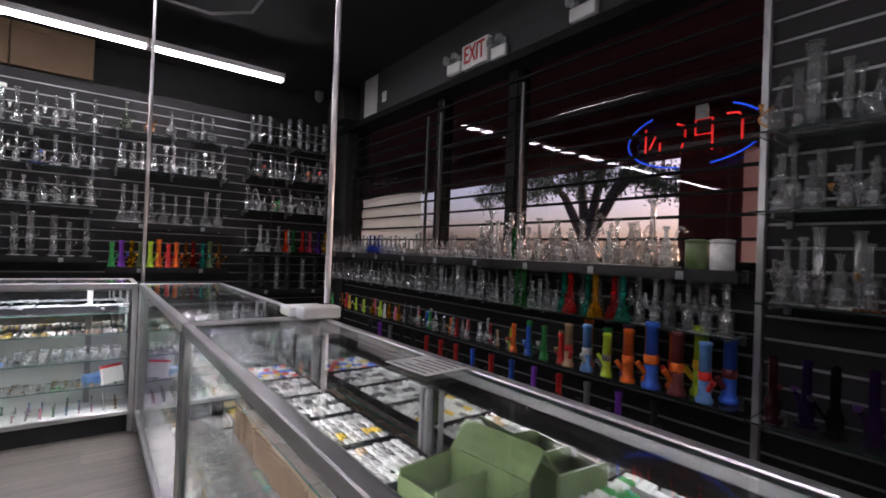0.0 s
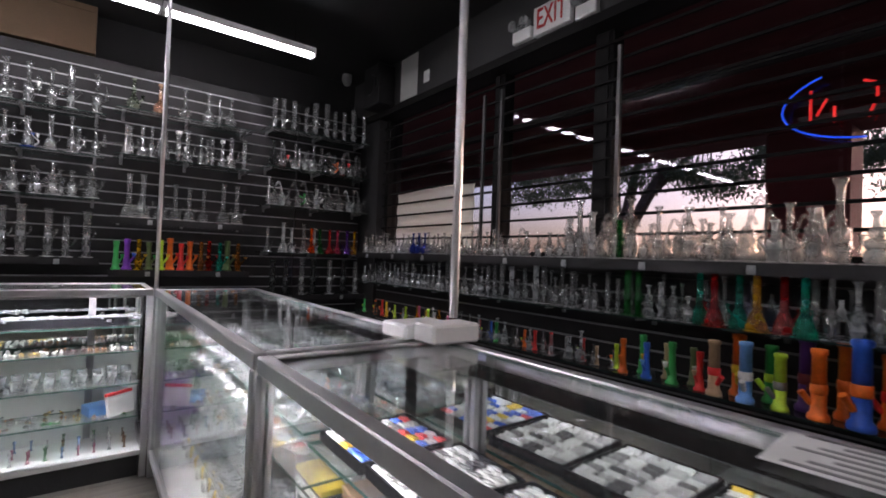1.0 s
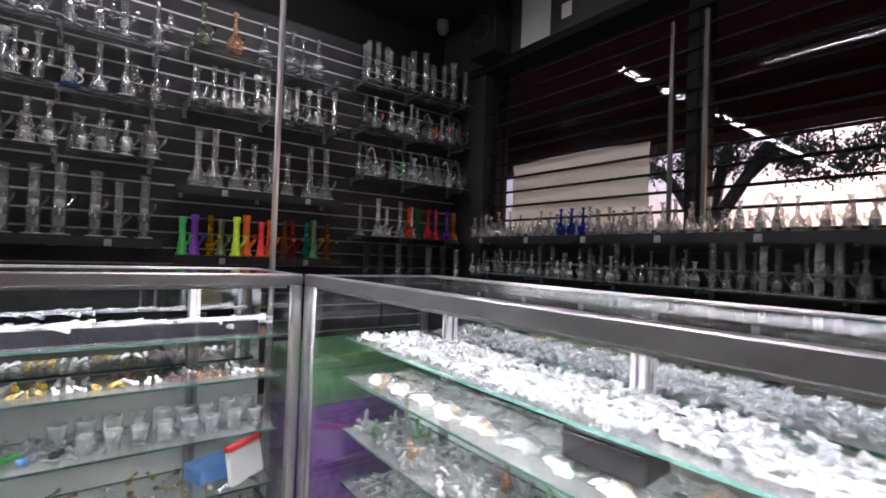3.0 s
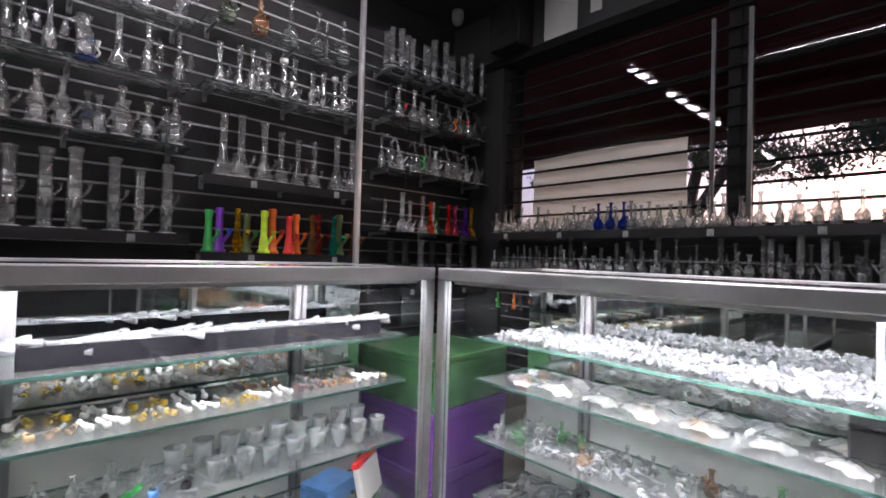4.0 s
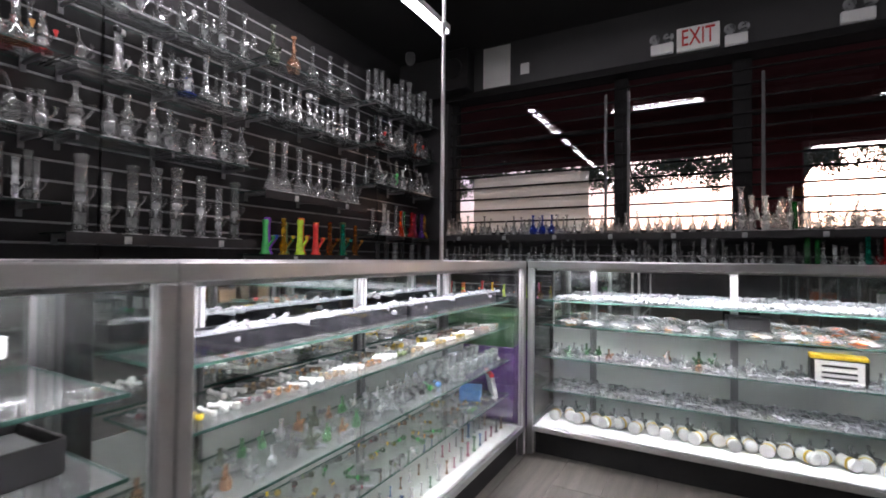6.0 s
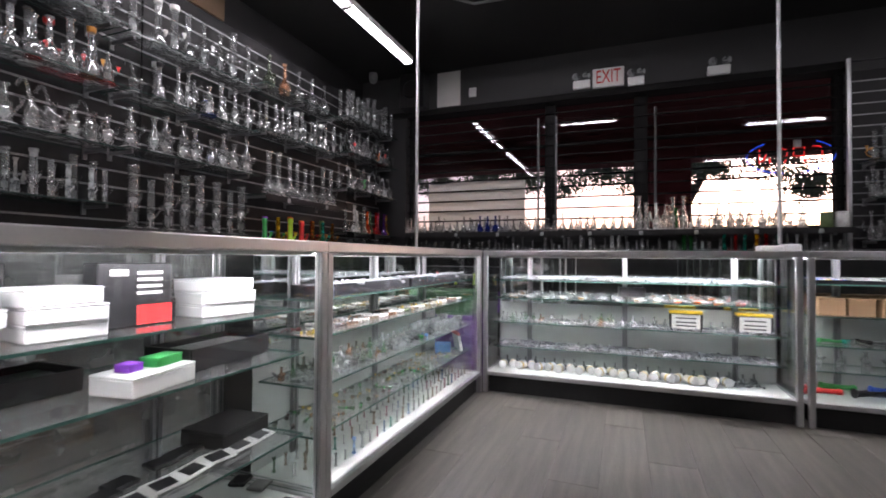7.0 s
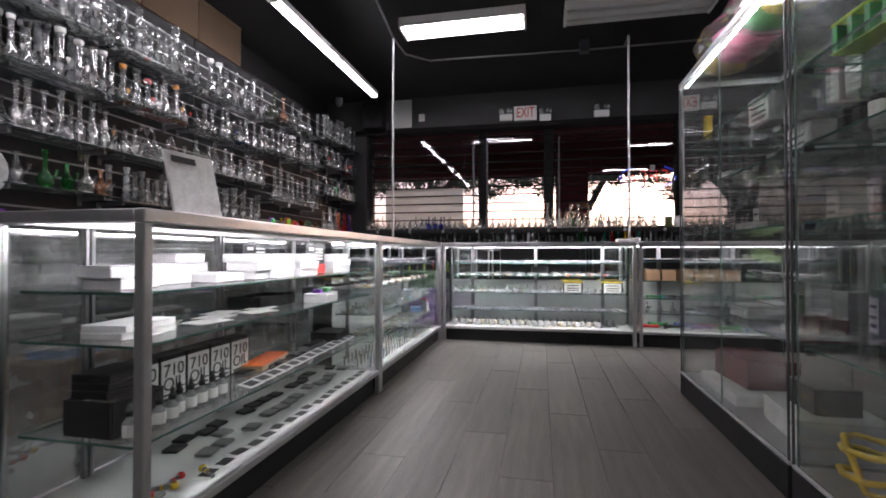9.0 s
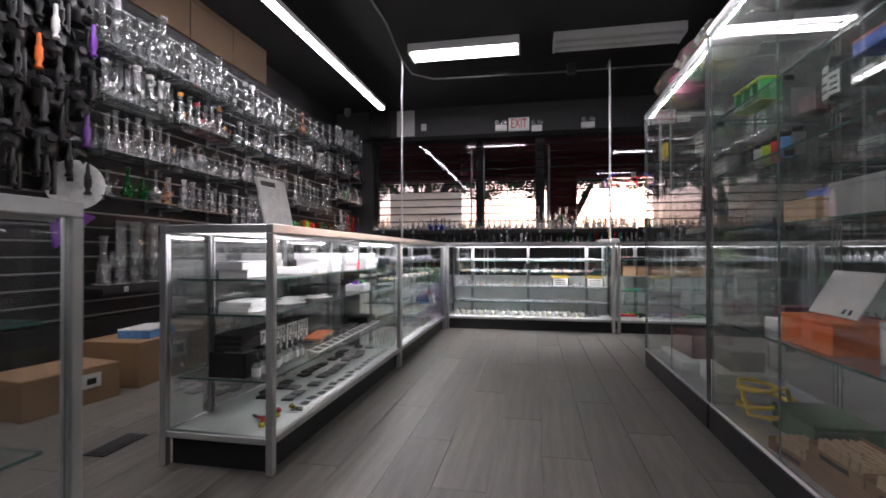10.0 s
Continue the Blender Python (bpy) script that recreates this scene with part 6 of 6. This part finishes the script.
def green_rack():
    t = tagged(empty("plastic_rack"), "bright green plastic rack on the glass shelf", "rack")
    part("top", boxes((-0.16, 0.16, -0.06, 0.06, 0.12, 0.135), bevel=0.004), SOLID["lime"], t)
    for x in (-0.14, -0.05, 0.05, 0.14):
        part("leg", boxes((x - 0.014, x + 0.014, -0.055, 0.055, 0.006, 0.1195)), SOLID["green"], t)
    part("base", boxes((-0.16, 0.16, -0.06, 0.06, 0, 0.0055)), SOLID["lime"], t)
    return t


lean = tagged(empty("display_card", at_tower(tower_b, 0.62, 0.4, 0.64)), "white display card leaning on an orange case", "card")
part("board", boxes((-0.13, 0.13, -0.002, 0.002, 0, 0.17)), PAPER, lean, at=pose(0, 0, 0.001, 30, 0, 0))
part("print", boxes((-0.09, -0.075, 0.0024, 0.0034, 0.012, 0.03), (-0.06, -0.045, 0.0024, 0.0034, 0.012, 0.03)), SOLID["black"], lean, at=pose(0, 0, 0.001, 30, 0, 0))
for x, z, w, h in ((0.2, 1.218, 0.2, 0.12), (0.75, 0.538, 0.22, 0.06), (0.95, 1.218, 0.16, 0.07)):
    tower_box(tower_a, x, z, w, 0.14, h, "silver", "pale grey product box with printed face", y=0.36, face=PAPER)
for x, z, w, h in ((0.15, 0.958, 0.18, 0.14), (0.25, 0.538, 0.2, 0.12), (0.2, 1.218, 0.2, 0.1)):
    tower_box(tower_b, x, z, w, 0.14, h, "silver", "pale grey product box with printed face", y=0.36, face=PAPER)
goods_rnd = random.Random(17)
KINDS = (("charcoal", "dark grey"), ("black", "black"), ("grey", "grey"), ("maroon", "dull red"), ("moss", "dull green"), ("silver", "pale grey"), ("charcoal", "dark grey"), ("black", "black"), ("silver", "pale grey"))
SIZES = ((0.07, 0.09, 0.12), (0.11, 0.1, 0.07), (0.09, 0.12, 0.16), (0.14, 0.1, 0.05), (0.06, 0.08, 0.18))
for tw in (tower_a, tower_b):
    for z in (0.538, 0.958, 1.218, 1.478):
        x = 0.07
        while x < 1.18:
            w, d, h = SIZES[goods_rnd.randrange(5)]
            c, word = KINDS[goods_rnd.randrange(9)]
            printed = goods_rnd.random() < 0.4
            tower_box(tw, x + w / 2, z, w, d, h, c, "small %s product box at the back of the shelf" % word, y=0.13 + goods_rnd.uniform(0, 0.04), turn=goods_rnd.uniform(-8, 8), face=PAPER if printed else None)
            x += w + goods_rnd.uniform(0.015, 0.07)


def paper_display(seed):
    """An open kraft counter box with rows of tan booklets standing in it."""
    t = tagged(empty("paper_display"), "open kraft display box of tan paper booklets", "box", "paper displays")
    part("tray", boxes((-0.11, 0.11, -0.07, 0.07, 0, 0.004), (-0.11, 0.11, -0.074, -0.0705, 0, 0.035), (-0.11, 0.11, 0.0705, 0.074, 0, 0.06), (-0.114, -0.1105, -0.074, 0.074, 0, 0.045), (0.1105, 0.114, -0.074, 0.074, 0, 0.045)), CARD, t)
    me = mesh_of("booklet", boxes((-0.016, 0.016, -0.004, 0.004, 0, 0.05), bevel=0.001), SOLID["tan"])
    rb = random.Random(seed)
    for i in range(6):
        for j in range(7):
            part("booklet", me, None, t, at=pose(-0.09 + 0.036 * i, -0.055 + 0.018 * j, 0.005, rb.uniform(-14, 4), 0, rb.uniform(-4, 4)))
    part("print", boxes((-0.06, 0.06, -0.0765, -0.0745, 0.01, 0.025)), SOLID["black"], t)
    return t


for k in range(3):
    put("paper_display", lambda: paper_display(4), at_tower(tower_b, 0.14 + 0.25 * k, 0.45, 0.217 if k < 2 else 0.136, 180 + 3 * k))
put("rack", green_rack, at_tower(tower_b, 1.05, 0.44, 1.478, 3), 0.72)
bm = bmesh.new()
rr = random.Random(2)
pts = [Vector((0.12 * math.cos(k * 0.7) * (1 + 0.2 * math.sin(k)), 0.1 * math.sin(k * 0.7), 0.02 + 0.012 * k % 0.14)) for k in range(26)]
pipe(bm, pts, 0.01, 7)
tagged(part("hose", bm, SOLID["yellow"], None, "", at_tower(tower_b, 1.08, 0.4, 0.14)), "coiled yellow plastic hose on the case floor", "hose")


def film_bag(seed, colors, w, h):
    t = tagged(empty("goods_bag"), "crumpled plastic bag of coloured goods on the glass case", "bag", "bags on the cases")
    rb = random.Random(seed)
    bm = bmesh.new()
    bmesh.ops.create_icosphere(bm, subdivisions=3, radius=1)
    for v in bm.verts:
        n = 1 + 0.22 * noise.noise(v.co * 2.3 + Vector((seed, 0, 0))) + 0.08 * noise.noise(v.co * 7)
        v.co = Vector((v.co.x * w * n, v.co.y * 0.2 * n, max(0, (v.co.z + 0.75) / 1.75 * h * n)))
    part("film", bm, WATERGLASS, t)
    for k, c in enumerate(colors):
        bm = bmesh.new()
        bmesh.ops.create_icosphere(bm, subdivisions=2, radius=1)
        for v in bm.verts:
            n = 1 + 0.25 * noise.noise(v.co * 3 + Vector((k, seed, 0)))
            v.co = Vector((v.co.x * w * 0.38 * n + (k - (len(colors) - 1) / 2) * w * 0.6, v.co.y * 0.13 * n, 0.01 + max(0, (v.co.z + 0.7) / 1.7 * h * 0.75 * n)))
        part("bundle", bm, SOLID[c], t)
    return t


film_bag(1, ("pink", "pink", "yellow"), 0.32, 0.26).matrix_basis = at_tower(tower_a, 0.95, 0.34, 1.89)
film_bag(4, ("yellow", "green"), 0.26, 0.22).matrix_basis = at_tower(tower_a, 0.5, 0.34, 1.89)
film_bag(3, ("grey", "white"), 0.26, 0.18).matrix_basis = at_tower(tower_a, 0.15, 0.34, 1.89)
film_bag(6, ("grey", "pink"), 0.3, 0.2).matrix_basis = at_tower(tower_b, 0.9, 0.34, 1.93)


# ---- floor boxes, cartons over the slat boards ----
def floor_box(x, y, w, d, h, turn, flaps):
    t = tagged(empty("cardboard_box", pose(x, y, 0, 0, 0, turn)), "brown cardboard shipping box with white labels on the floor", "box", "cardboard boxes")
    for s in (-1, 1):
        part("side", boxes((-w / 2, w / 2, s * d / 2 - 0.003, s * d / 2 + 0.003, 0.004, h)), CARD, t)
        part("end", boxes((s * w / 2 - 0.003, s * w / 2 + 0.003, -d / 2 + 0.0035, d / 2 - 0.0035, 0.004, h)), CARD, t)
    part("bottom", boxes((-w / 2, w / 2, -d / 2, d / 2, 0, 0.0035)), CARD, t)
    if flaps:
        part("flap", boxes((-w / 2, w / 2, 0, 0.18, 0, 0.005)), CARD, t, at=pose(0, -d / 2 - 0.002, h, -150, 0, 0))
        part("flap", boxes((-w / 2, w / 2, 0, 0.18, 0, 0.005)), CARD, t, at=pose(0, d / 2 - 0.002, h, 50, 0, 0))
    else:
        part("top", boxes((-w / 2, w / 2, -d / 2 + 0.001, d / 2 - 0.001, h + 0.0005, h + 0.005)), CARD, t)
    part("paper_label", boxes((-w * 0.1, w * 0.28, -d / 2 - 0.006, -d / 2 - 0.0035, h * 0.45, h * 0.85)), PAPER, t)
    part("label_print", boxes((w * 0.12, w * 0.22, -d / 2 - 0.0085, -d / 2 - 0.0065, h * 0.55, h * 0.72)), SOLID["black"], t)


floor_box(-1.75, 5.7, 0.55, 0.42, 0.28, 3, False)
floor_box(-2.38, 5.68, 0.5, 0.36, 0.2, -8, False)
floor_box(-1.15, 5.75, 0.5, 0.4, 0.3, 0, False)
put("blue_flat", lambda: carton("flat_box", 0.3, 0.22, 0.06, SOLID["sky"], "flat blue and white box on a cardboard box", None, WHITE), pose(-1.75, 5.65, 0.2855, 0, 0, 10))
tagged(part("floor_hatch", boxes((-0.12, 0.12, -0.05, 0.05, 0, 0.004), (-0.1, 0.1, -0.03, 0.03, 0.0045, 0.006)), BLACK, None, "", pose(-2.77, 4.85, 0.0005, 0, 0, 3)), "small dark floor outlet cover", "floor cover")
for k in range(5):
    t = put("wall_carton", lambda: carton("kraft_carton", 0.6, 0.22, 0.4, SHADEDKRAFT, "plain brown kraft carton standing on the slat wall", None), pose(0.05 - 0.61 * k, 6.17, 2.782, 0, 0, 0))
sheet = tagged(empty("printed_sheet", pose(1.06, 1.3, 0.9665, 0, 0, 4)), "white sheet with grey printed lines on the counter glass", "paper")
part("paper", boxes((-0.07, 0.07, -0.08, 0.08, 0, 0.001)), PAPER, sheet)
part("print", boxes(*[(-0.06 + 0.02 * j, -0.052 + 0.02 * j, -0.065, 0.06 - 0.02 * (j % 3), 0.0012, 0.0018) for j in range(7)]), SOLID["grey"], sheet)


# ---- floor planks ----
pm = mesh_of("plank", boxes((-0.5992, 0.5992, -0.0993, 0.0993, -0.012, 0), bevel=0.0012), PLANK)
far = bmesh.new()
k = 0
for row_no in range(47):
    y = -2.9 + row_no * 0.2
    off = (row_no * 0.43) % 1.2
    for col in range(10):
        x = -8.4 + off + col * 1.2
        if x > 2.6 or x < -7.4:
            continue
        if -4.8 < x and 0.0 < y:
            part("plank", pm, None, floor, at=pose(x, y, 0, 0, 0, 180 * (k % 2)))
            k += 1
        else:
            box(far, x - 0.5992, x + 0.5992, y - 0.0993, y + 0.0993, -0.012, 0)
part("far_planks", far, PLANK, floor)["kind"] = "stuff"
